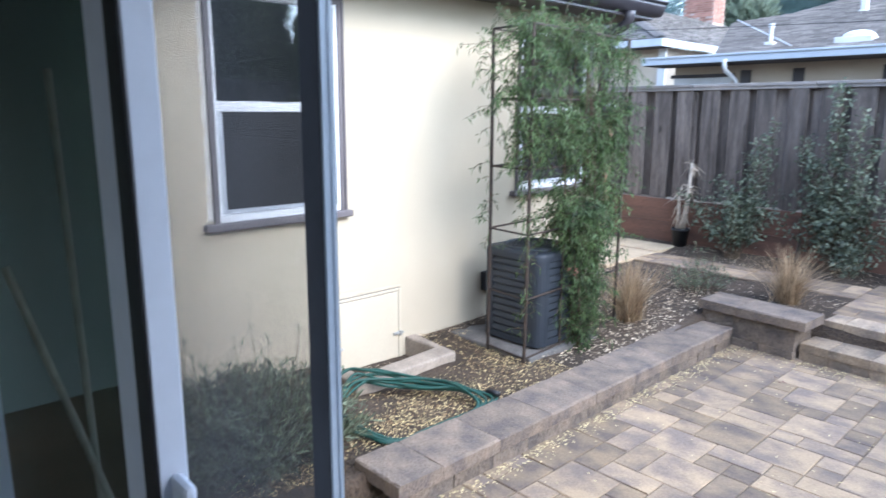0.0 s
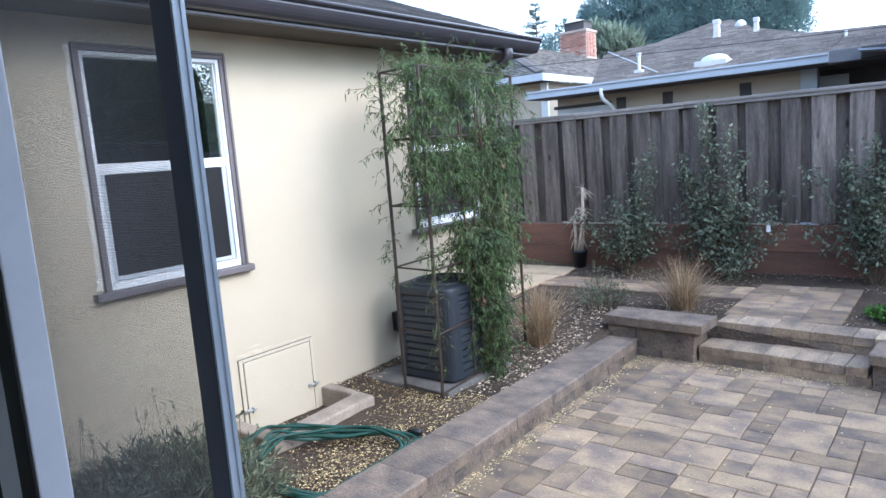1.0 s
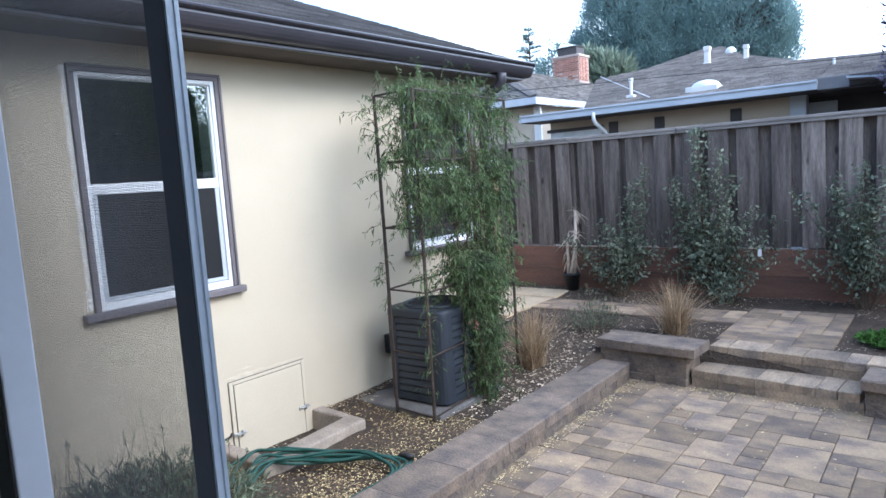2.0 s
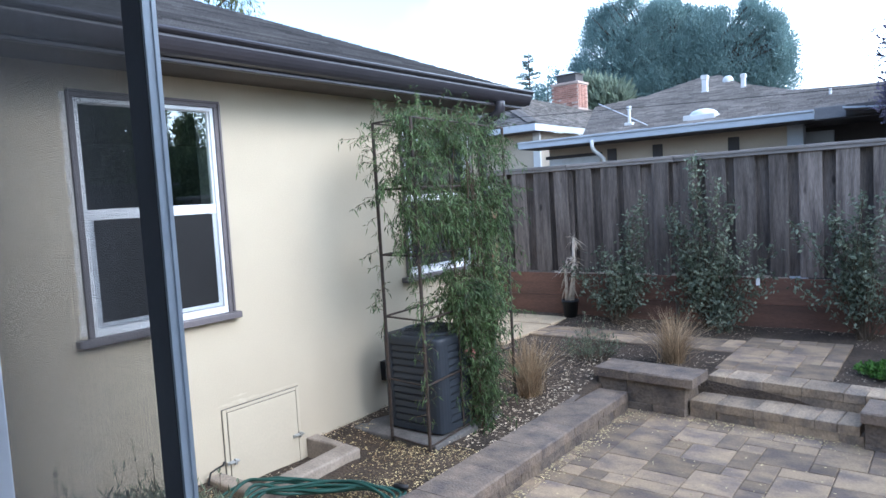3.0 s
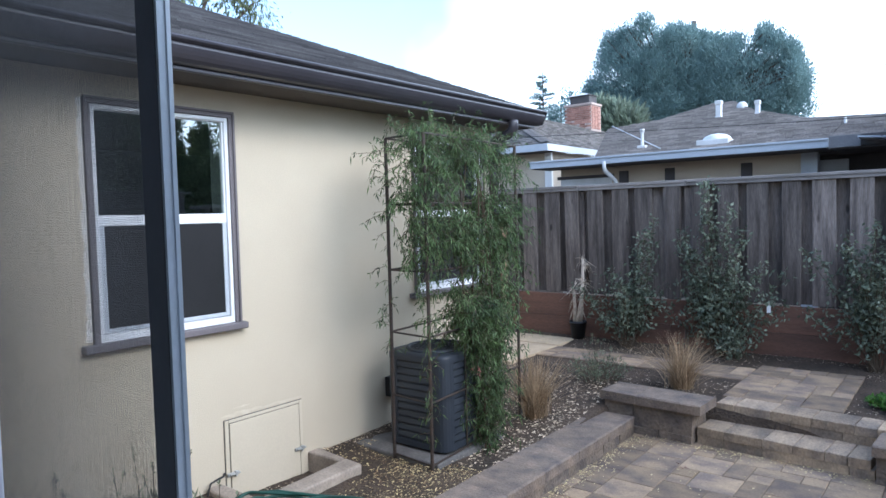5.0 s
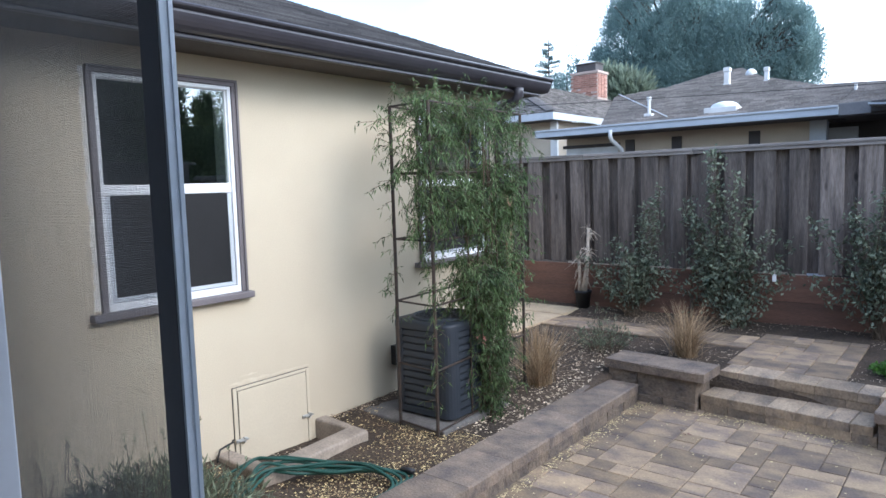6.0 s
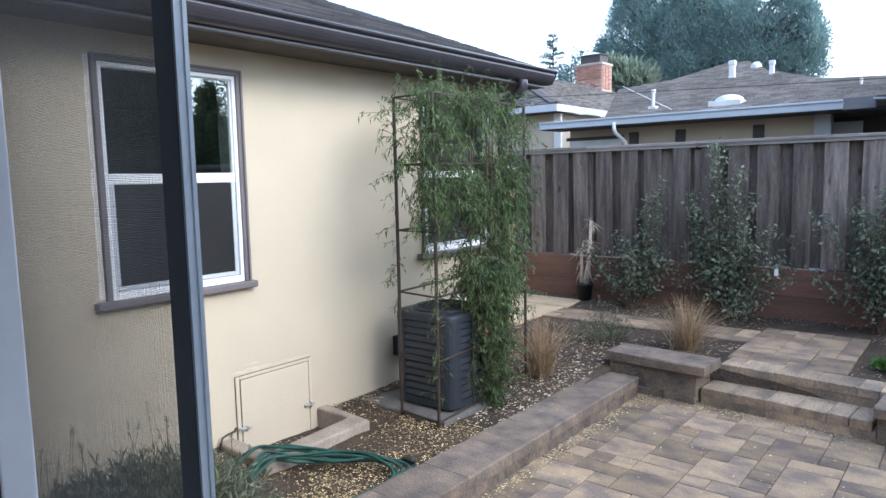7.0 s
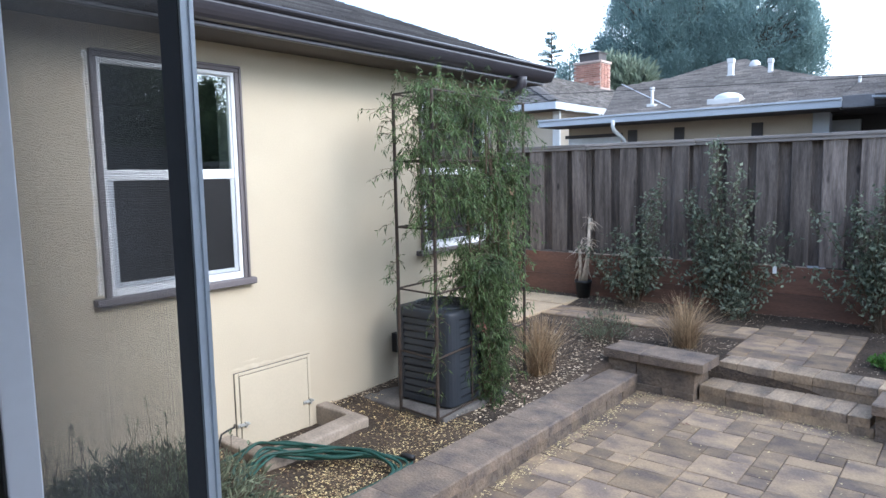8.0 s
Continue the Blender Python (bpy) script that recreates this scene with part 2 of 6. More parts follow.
FASCIA = material("pale_blue_grey_fascia", (0.50, 0.53, 0.57), 0.55, (0.44, 0.47, 0.51), 2, 40, 0.05, 0.05)
FAR_WALL = material("tan_neighbour_stucco", (0.52, 0.44, 0.345), 0.92, (0.45, 0.38, 0.30), 1.5, 60, 0.3, 0.08)
# Soffit paint; also stands in for shade under the lean-to and round the hatch.
DARK_SOFFIT_SHADE = material("dark_soffit_shade_paint", (0.085, 0.078, 0.078), 0.8, None, 3, 40, 0.1, 0.1)
DOME = material("white_skylight_acrylic", (0.78, 0.80, 0.82), 0.3, None, 3, 40, 0.0, 0.03)
# One frame in two colours: backlit inner face, then its skylit edge.
ALU_DARK = material("backlit_screen_frame", (0.030, 0.030, 0.040), 0.42, (0.024, 0.024, 0.032), 4, 80, 0.05, 0.08)
ALU_PALE = material("skylit_aluminium_edge", (0.42, 0.48, 0.56), 0.35, (0.35, 0.41, 0.49), 4, 80, 0.05, 0.05, metallic=0.3)
WIRE = material("grey_fibreglass_screen", (0.085, 0.085, 0.09), 0.8, None, 4, 80, 0.0, 0.1)
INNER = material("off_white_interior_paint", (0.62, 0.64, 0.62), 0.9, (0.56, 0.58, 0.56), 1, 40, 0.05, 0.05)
# Dimness of the unlit room put into its paint colour.
DIM_ROOM = material("dim_room_shade_paint", (0.16, 0.17, 0.165), 0.9, (0.13, 0.14, 0.135), 1, 40, 0.05, 0.06)
CARPET = material("brown_interior_floor", (0.27, 0.21, 0.16), 0.8, (0.21, 0.165, 0.125), 2, 60, 0.2, 0.15)
MESH_DARK = material("charcoal_window_screen", (0.021, 0.021, 0.022), 0.8, (0.016, 0.016, 0.017), 2, 200, 0.2, 0.15, specular=0.25)
# White vinyl with the sky's blue cast and dimmer light in its colour.
DOOR_VINYL = material("skylit_door_vinyl", (0.60, 0.64, 0.73), 0.4, (0.56, 0.60, 0.69), 3, 50, 0.03, 0.03)
# Index set well above plain glass to strengthen the mirrored sky.
WINDOW_GLASS = glass("strong_mirror_window_glass", (0.62, 0.70, 0.67), 0.0, 2.35)
DOOR_GLASS = glass("tinted_door_glass", (0.29, 0.39, 0.36))
WOOD_POLE = material("pale_wooden_pole", (0.52, 0.53, 0.46), 0.6, None, 10, 60, 0.1, 0.1)


# ---- building blocks ----
def thing(name, at, label="", category="", group="", kind=""):
    ob = new(name)
    ob.location = at
    return tagged(ob, label, category, group, kind)


def base_of(ob):
    v = Vector()
    while ob:
        v += ob.location
        ob = ob.parent
    return v


def mesh_of(bm, name, mat, smooth=False):
    me = bpy.data.meshes.new(name)
    bm.to_mesh(me)
    bm.free()
    me.materials.append(mat)
    if smooth:
        for p in me.polygons:
            p.use_smooth = True
    return me


def part(name, bm, mat, parent=None, label="", smooth=False):
    """One mesh object, given in world places, under its thing."""
    if parent:
        bmesh.ops.translate(bm, vec=-base_of(parent), verts=bm.verts)
    ob = new(name, mesh_of(bm, name, mat, smooth))
    ob.parent = parent
    return tagged(ob, label)


def single(name, bm, mat, at, label="", category="", group="", kind="", smooth=False):
    """A thing that is one mesh, with its origin at its base."""
    bmesh.ops.translate(bm, vec=-Vector(at), verts=bm.verts)
    ob = new(name, mesh_of(bm, name, mat, smooth))
    ob.location = at
    return tagged(ob, label, category, group, kind)


def box(x0, x1, y0, y1, z0, z1, bevel=0.0, bm=None):
    bm = bm or bmesh.new()
    made = bmesh.ops.create_cube(bm, size=1.0)["verts"]
    for v in made:
        v.co = Vector((x0 + (v.co.x + 0.5) * (x1 - x0), y0 + (v.co.y + 0.5) * (y1 - y0), z0 + (v.co.z + 0.5) * (z1 - z0)))
    if bevel:
        edges = list({e for v in made for e in v.link_edges})
        bmesh.ops.bevel(bm, geom=edges, offset=bevel, segments=2, affect="EDGES", profile=0.5)
    return bm


def tube(points, radius, sides=8, bm=None, taper=None, closed=False):
    """A round rod along points; taper is the radius at the end."""
    bm = bm or bmesh.new()
    pts = [Vector(p) for p in points]
    rings = []
    side = None
    for i, p in enumerate(pts):
        d = (pts[min(i + 1, len(pts) - 1)] - pts[max(i - 1, 0)])
        d = d.normalized() if d.length > 1e-9 else Vector((0, 0, 1))
        if side is None:
            side = d.orthogonal().normalized()
        side = (side - d * side.dot(d))
        side = side.normalized() if side.length > 1e-6 else d.orthogonal().normalized()
        up = d.cross(side)
        r = radius if taper is None else radius + (taper - radius) * i / max(1, len(pts) - 1)
        rings.append([bm.verts.new(p + side * (r * math.cos(a)) + up * (r * math.sin(a)))
                      for a in (2 * math.pi * k / sides for k in range(sides))])
    for a, b in zip(rings, rings[1:]):
        for k in range(sides):
            bm.faces.new((a[k], a[(k + 1) % sides], b[(k + 1) % sides], b[k]))
    if sides > 2:
        bm.faces.new(list(reversed(rings[0])))
        bm.faces.new(rings[-1])
    return bm


def prism(outline, axis, a, b, bm=None):
    """An outline swept from a to b along an axis; the outline gives the two other coordinates in order."""
    bm = bm or bmesh.new()

    def put(p, t):
        c = list(p)
        c.insert("xyz".index(axis), t)
        return bm.verts.new(c)
    lo, hi = [put(p, a) for p in outline], [put(p, b) for p in outline]
    n = len(outline)
    for k in range(n):
        bm.faces.new((lo[k], lo[(k + 1) % n], hi[(k + 1) % n], hi[k]))
    bm.faces.new(list(reversed(lo)))
    bm.faces.new(hi)
    bmesh.ops.recalc_face_normals(bm, faces=bm.faces)
    return bm


def rough_block(sx, sy, sz, chamfer, rng, jag=0.0):
    """A block with worn upper edges, its origin at the middle of its underside."""
    bm = bmesh.new()
    x, y = sx / 2, sy / 2
    corner = [(-x, -y), (x, -y), (x, y), (-x, y)]

    def j(s=1.0):
        return rng.uniform(-jag, jag) * s
    lo = [bm.verts.new((a + j(), b + j(), 0)) for a, b in corner]
    mid = [bm.verts.new((a + j(), b + j(), sz - chamfer)) for a, b in corner]
    top = [bm.verts.new((a - math.copysign(chamfer, a) + j(), b - math.copysign(chamfer, b) + j(), sz + j(0.4))) for a, b in corner]
    for low, high in ((lo, mid), (mid, top)):
        for k in range(4):
            bm.faces.new((low[k], low[(k + 1) % 4], high[(k + 1) % 4], high[k]))
    bm.faces.new(top)
    bm.faces.new(list(reversed(lo)))
    return bm


def leaf_mesh(spots, name):
    """Many small folded leaves in one mesh. A spot: place, direction, side, length, width, droop."""
    n = len(spots)
    co = np.empty((n, 6, 3))
    for i, (p, d, s, length, width, droop) in enumerate(spots):
        up = d.cross(s)
        mid = p + d * (0.45 * length) - Vector((0, 0, droop * 0.35 * length))
        tip = p + d * length - Vector((0, 0, droop * length))
        co[i, 0] = p
        co[i, 1] = mid + s * (width / 2) + up * (width * 0.18)
        co[i, 2] = tip
        co[i, 3] = mid - s * (width / 2) + up * (width * 0.18)
        co[i, 4] = mid
        co[i, 5] = p
    co = co[:, :5].reshape(-1, 3)
    k = np.arange(n)[:, None] * 5
    faces = np.concatenate([k + np.array([[0, 1, 4]]), k + np.array([[1, 2, 4]]), k + np.array([[4, 2, 3]]), k + np.array([[0, 4, 3]])], 0)
    me = bpy.data.meshes.new(name)
    me.from_pydata(co.tolist(), [], faces.tolist())
    return me


def leaves(name, spots, mat, parent=None, label=""):
    off = base_of(parent) if parent else Vector()
    me = leaf_mesh([(p - off, *rest) for p, *rest in spots], name)
    me.materials.append(mat)
    ob = new(name, me)
    ob.parent = parent
    return tagged(ob, label)


def unit(rng, up=0.0):
    while True:
        v = Vector((rng.uniform(-1, 1), rng.uniform(-1, 1), rng.uniform(-1, 1) + up))
        if 0.05 < v.length:
            return v.normalized()


def spot(rng, p, length, width, droop=0.3, up=0.0, away=None):
    d = unit(rng, up)
    if away is not None:
        d = (d + away).normalized()
    s = d.cross(unit(rng))
    s = s.normalized() if s.length > 0.01 else d.orthogonal().normalized()
    return (p, d, s, length, width, droop)


def long_block(sx, sy, sz, rng, wobble=0.0035, chamfer=0.010, stations=12):
    """A rough-split block, long in y, with uneven edges; its origin at the middle of its underside."""
    bm = bmesh.new()
    x, rings = sx / 2, []
    for k in range(stations):
        y = -sy / 2 + sy * k / (stations - 1)
        end = chamfer * 0.25 if k in (0, stations - 1) else 0.0
        section = [(-x + end, 0), (x - end, 0), (x - end, sz - chamfer), (x - chamfer - end, sz - end), (-x + chamfer + end, sz - end), (-x + end, sz - chamfer)]
        rings.append([bm.verts.new((a + rng.uniform(-wobble, wobble), y, b + (rng.uniform(-wobble, wobble) * 0.6 if b else 0))) for a, b in section])
    for a, b in zip(rings, rings[1:]):
        for i in range(6):
            bm.faces.new((a[i], a[(i + 1) % 6], b[(i + 1) % 6], b[i]))
    bm.faces.new(rings[0])
    bm.faces.new(list(reversed(rings[-1])))
    bmesh.ops.recalc_face_normals(bm, faces=bm.faces)
    return bm


# ---- ground ----
def ease(a, b, t):
    u = min(1.0, max(0.0, (t - a) / (b - a)))
    return u * u * (3 - 2 * u)


def ground_height(x, y):
    """Patio base, the planting bed along the house wall, and the raised ground beyond the steps."""
    bed = 0.125 + 0.05 * ease(0.6, 0.0, x) + 0.09 * ease(4.6, 6.4, y)
    far = 0.262 + 0.045 * ease(7.9, 8.5, y)
    low = -0.07
    h = bed + (low - bed) * ease(1.36, 1.44, x)
    h = h + (far - h) * ease(6.22, 6.34, y) if x > 1.3 else h + (far - h) * ease(5.6, 6.6, y)
    if -0.07 < x < 0.45 and 2.82 < y < 3.68:
        h = 0.05
    if y < 0.9:
        h = min(h, 0.1)
    if -1.5 < x < 1.35 and 0.9 < y < 7.1 or 0 < x < 6 and 6.2 < y < 8.7:
        h += 0.02 * noise.noise(Vector((x * 2.2, y * 2.2, 0.3))) + 0.008 * noise.noise(Vector((x * 9, y * 9, 1.3)))
    return h


def build_ground():
    xs = sorted({round(v, 3) for v in [-900, -300, -100, -40, -20, -12, -8, -5, -3] + [-1.5 + 0.06 * i for i in range(100)]
                 + [5, 6, 8, 12, 20, 40, 100, 300, 900] + [1.36, 1.4, 1.44]})
    ys = sorted({round(v, 3) for v in [-900, -300, -100, -40, -20, -8, -3, 0] + [0.72 + 0.06 * i for i in range(137)]
                 + [9.5, 12, 16, 24, 40, 100, 300, 900] + [6.1, 6.15, 6.2]})
    verts = [(x, y, ground_height(x, y)) for y in ys for x in xs]
    w = len(xs)
    faces = [(j * w + i, j * w + i + 1, (j + 1) * w + i + 1, (j + 1) * w + i) for j in range(len(ys) - 1) for i in range(w - 1)]
    me = bpy.data.meshes.new("ground")
    me.from_pydata(verts, [], faces)
    me.materials.append(SOIL)
    for p in me.polygons:
        p.use_smooth = True
    tagged(new("ground", me), "bare brown garden soil of the planting beds", "ground", kind="structure")


build_ground()


# ---- the house wing with the two windows ----
def window(name, y0, y1, label):
    """A double-hung vinyl window in a grey wooden surround, in the wall x = 0."""
    z0, z1 = 1.285, 2.715
    w = thing(name, (0, (y0 + y1) / 2, z0), label, "window", kind="structure")
    t = 0.038
    part("head_trim", box(-0.02, 0.022, y0, y1, z1 - t, z1, 0.004), TRIM, w)
    for a in (y0, y1 - t):
        part("side_trim", box(-0.02, 0.020, a, a + t, z0, z1 - t, 0.004), TRIM, w)
    part("window_sill", box(-0.02, 0.065, y0 - 0.070, y1 + 0.032, z0 - 0.046, z0, 0.008), TRIM, w, "grey painted sill board")
    part("back_band", box(0.019, 0.034, y0, y1, z1 - 0.013, z1 + 0.003, 0.003), TRIM, w)
    for a in (y0 - 0.003, y1 - 0.013):
        part("back_band", box(0.018, 0.034, a, a + 0.016, z0, z1 - 0.014, 0.003), TRIM, w)
    a, b, c, d = y0 + t, y1 - t, z0, z1 - t
    f = 0.026
    part("window_frame", box(-0.07, 0.006, a, a + f, c, d, 0.003), VINYL, w, "white vinyl frame")
    part("window_frame", box(-0.07, 0.006, b - f, b, c, d, 0.003), VINYL, w)
    part("window_frame", box(-0.07, 0.006, a + f, b - f, d - f, d, 0.003), VINYL, w)
    part("window_frame", box(-0.07, 0.010, a + f, b - f, c, c + 0.045, 0.003), VINYL, w)
    # Dark boxes added over the daylit reveal so it stays dark behind the glass.
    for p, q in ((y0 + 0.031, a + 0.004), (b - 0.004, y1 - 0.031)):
        part("dark_reveal_cover", box(-0.215, -0.072, p, q, c, d), DIM_ROOM, w)
    mid = 2.0
    upper = part("upper_sash", box(-0.045, -0.008, a + f, b - f, mid - 0.032, mid + 0.032, 0.004), VINYL, w, "white meeting rail")
    for p, q in ((a + f, a + f + 0.006), (b - f - 0.010, b - f)):
        part("sash_stile", box(-0.045, -0.012, p, q, mid + 0.032, d - f, 0.003), VINYL, upper)
    part("sash_rail", box(-0.045, -0.012, a + f + 0.008, b - f - 0.012, d - f - 0.006, d - f, 0.002), VINYL, upper)
    pane = part("pane", box(-0.030, -0.024, a + f + 0.005, b - f - 0.009, mid + 0.03, d - f - 0.005), WINDOW_GLASS, upper)
    pane.visible_shadow = False
    lower = part("lower_sash", box(-0.062, -0.030, a + f, b - f, c + 0.045, c + 0.085, 0.003), VINYL, w)
    for p, q in ((a + f, a + f + 0.03), (b - f - 0.03, b - f)):
        part("sash_stile", box(-0.062, -0.030, p, q, c + 0.085, mid - 0.032, 0.003), VINYL, lower)
    pane = part("pane", box(-0.050, -0.044, a + f + 0.028, b - f - 0.028, c + 0.083, mid - 0.03), WINDOW_GLASS, lower)
    pane.visible_shadow = False
    screen = part("insect_screen", box(-0.014, -0.012, a + f + 0.034, b - f - 0.034, c + 0.075, mid - 0.034), MESH_DARK, w,
                  "charcoal insect screen over the lower sash")
    for p, q in ((a + f + 0.004, a + f + 0.034), (b - f - 0.034, b - f - 0.004)):
        part("screen_frame", box(-0.020, -0.006, p, q, c + 0.05, mid - 0.034, 0.002), FASCIA, screen)
    part("screen_frame", box(-0.020, -0.006, a + f + 0.034, b - f - 0.034, c + 0.05, c + 0.075, 0.002), FASCIA, screen)
    return w


WIN = ((2.10, 3.083), (4.935, 6.035))
WALL_TOP, WALL_Y0, WALL_Y1 = 2.93, 0.75, 6.20


def house_wall():
    """Stucco wall, 0.2 m thick, with two window openings and the hatch's opening."""
    bm = bmesh.new()
    ys = [WALL_Y0, WIN[0][0] + 0.03, WIN[0][1] - 0.03, WIN[1][0] + 0.03, WIN[1][1] - 0.03, WALL_Y1]
    for k in range(5):
        if k in (1, 3):
            box(-0.2, 0, ys[k], ys[k + 1], -0.1, 1.26, bm=bm)
            box(-0.2, 0, ys[k], ys[k + 1], 2.69, WALL_TOP, bm=bm)
        else:
            box(-0.2, 0, ys[k], ys[k + 1], -0.1, WALL_TOP, bm=bm)
    single("wall_west", bm, STUCCO, (0, 3, 0), "cream stucco house wall under the eave", "wall", kind="structure")
    single("wall_far_end", box(-9, -0.2, WALL_Y1 - 0.2, WALL_Y1, -0.1, WALL_TOP), STUCCO, (-4, 6, 0),
           "cream stucco end wall of the house", "wall", kind="structure")
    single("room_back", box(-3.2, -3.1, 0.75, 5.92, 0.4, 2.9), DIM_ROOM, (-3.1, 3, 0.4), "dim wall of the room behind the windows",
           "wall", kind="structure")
    single("room_floor", box(-3.1, -0.2, 0.75, 5.92, 0.35, 0.4), DIM_ROOM, (-1.6, 3, 0.35), "dim floor of the room behind the windows",
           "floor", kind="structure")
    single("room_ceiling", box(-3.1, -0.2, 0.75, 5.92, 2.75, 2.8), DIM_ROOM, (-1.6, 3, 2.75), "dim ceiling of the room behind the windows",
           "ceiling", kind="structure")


def caulk_smear():
    """A ragged smear with a wavering edge, thinner in places."""
    rng = random.Random(5)
    bm = bmesh.new()
    rows = []
    for i in range(118):
        z = 1.30 + 0.012 * i
        wide = 0.020 + 0.024 * abs(noise.noise(Vector((z * 4.1, 0.2, 0)))) + 0.012 * noise.noise(Vector((z * 31, 2.2, 0))) + rng.uniform(0, 0.006)
        if 1.92 < z < 2.06:
            wide += 0.010
        rows.append([bm.verts.new((0.0012, 2.097 - wide, z)), bm.verts.new((0.0035, 2.097 - wide * 0.5, z)), bm.verts.new((0.0065, 2.0965, z))])
    for a, b in zip(rows, rows[1:]):
        for k in (0, 1):
            bm.faces.new((a[k], a[k + 1], b[k + 1], b[k]))
    single("caulk", bm, CAULK, (0, 2.09, 1.3), "smeared white caulk beside the window trim", "trim", kind="structure")


house_wall()
window("window_1", *WIN[0], "white vinyl double-hung window with grey painted trim")
window("window_2", *WIN[1], "white double-hung window behind the trellis vine")
caulk_smear()

EAVE_X, HIP_Y = 0.50, 6.43
PITCH = 0.43


def eaves():
    e = thing("eave", (0.3, 3.5, 2.8), "dark brown painted eave with gutter and fascia", "eave", kind="structure")
    part("soffit", box(-0.05, 0.40, 0.3, HIP_Y - 0.10, 2.858, 2.880), SOFFIT, e)
    part("fascia", box(0.40, 0.424, 0.3, HIP_Y - 0.058, 2.848, 2.985, 0.003), EAVE, e)
    part("fascia_trim", box(0.4245, 0.440, 0.3, HIP_Y - 0.058, 2.846, 2.870, 0.006), EAVE, e)
    part("end_fascia", box(-8.5, 0.424, HIP_Y - 0.056, HIP_Y - 0.032, 2.850, 2.975, 0.003), EAVE, e)
    part("end_soffit", box(-8.5, 0.40, HIP_Y - 0.098, HIP_Y - 0.058, 2.860, 2.882), SOFFIT, e)
    outline = [(0.426, 2.872), (0.455, 2.874), (0.480, 2.884), (0.500, 2.901), (0.516, 2.922), (0.528, 2.944), (0.534, 2.962), (0.533, 2.972), (0.527, 2.979),
               (0.532, 2.984), (0.546, 2.987), (0.556, 2.995), (0.558, 3.006), (0.552, 3.015), (0.540, 3.017), (0.530, 3.011),
               (0.516, 2.975), (0.490, 2.910), (0.436, 2.888), (0.436, 3.000), (0.426, 3.000)]
    part("gutter", prism(outline, "y", 0.3, HIP_Y + 0.005), EAVE, e, "dark brown metal gutter with a rolled lip")
    part("gutter_end_cap", prism([(0.424, 2.874), (0.492, 2.879), (0.536, 2.960), (0.550, 3.000), (0.424, 3.000)], "y", HIP_Y + 0.005, HIP_Y + 0.009),
         EAVE, e)
    spout = thing("downspout", (0.07, 6.13, 0.2), "dark brown downspout bending in under the eave corner", "downspout")
    pts = [(0.48, 5.90, 2.880), (0.48, 5.90, 2.85), (0.482, 5.90, 2.815), (0.455, 5.90, 2.772), (0.41, 5.90, 2.745), (0.34, 5.91, 2.732), (0.22, 5.98, 2.715), (0.13, 6.09, 2.68),
           (0.09, 6.125, 2.62), (0.08, 6.13, 2.45), (0.08, 6.13, 0.25)]
    part("pipe", tube(pts, 0.049, 12), EAVE, spout, smooth=True)


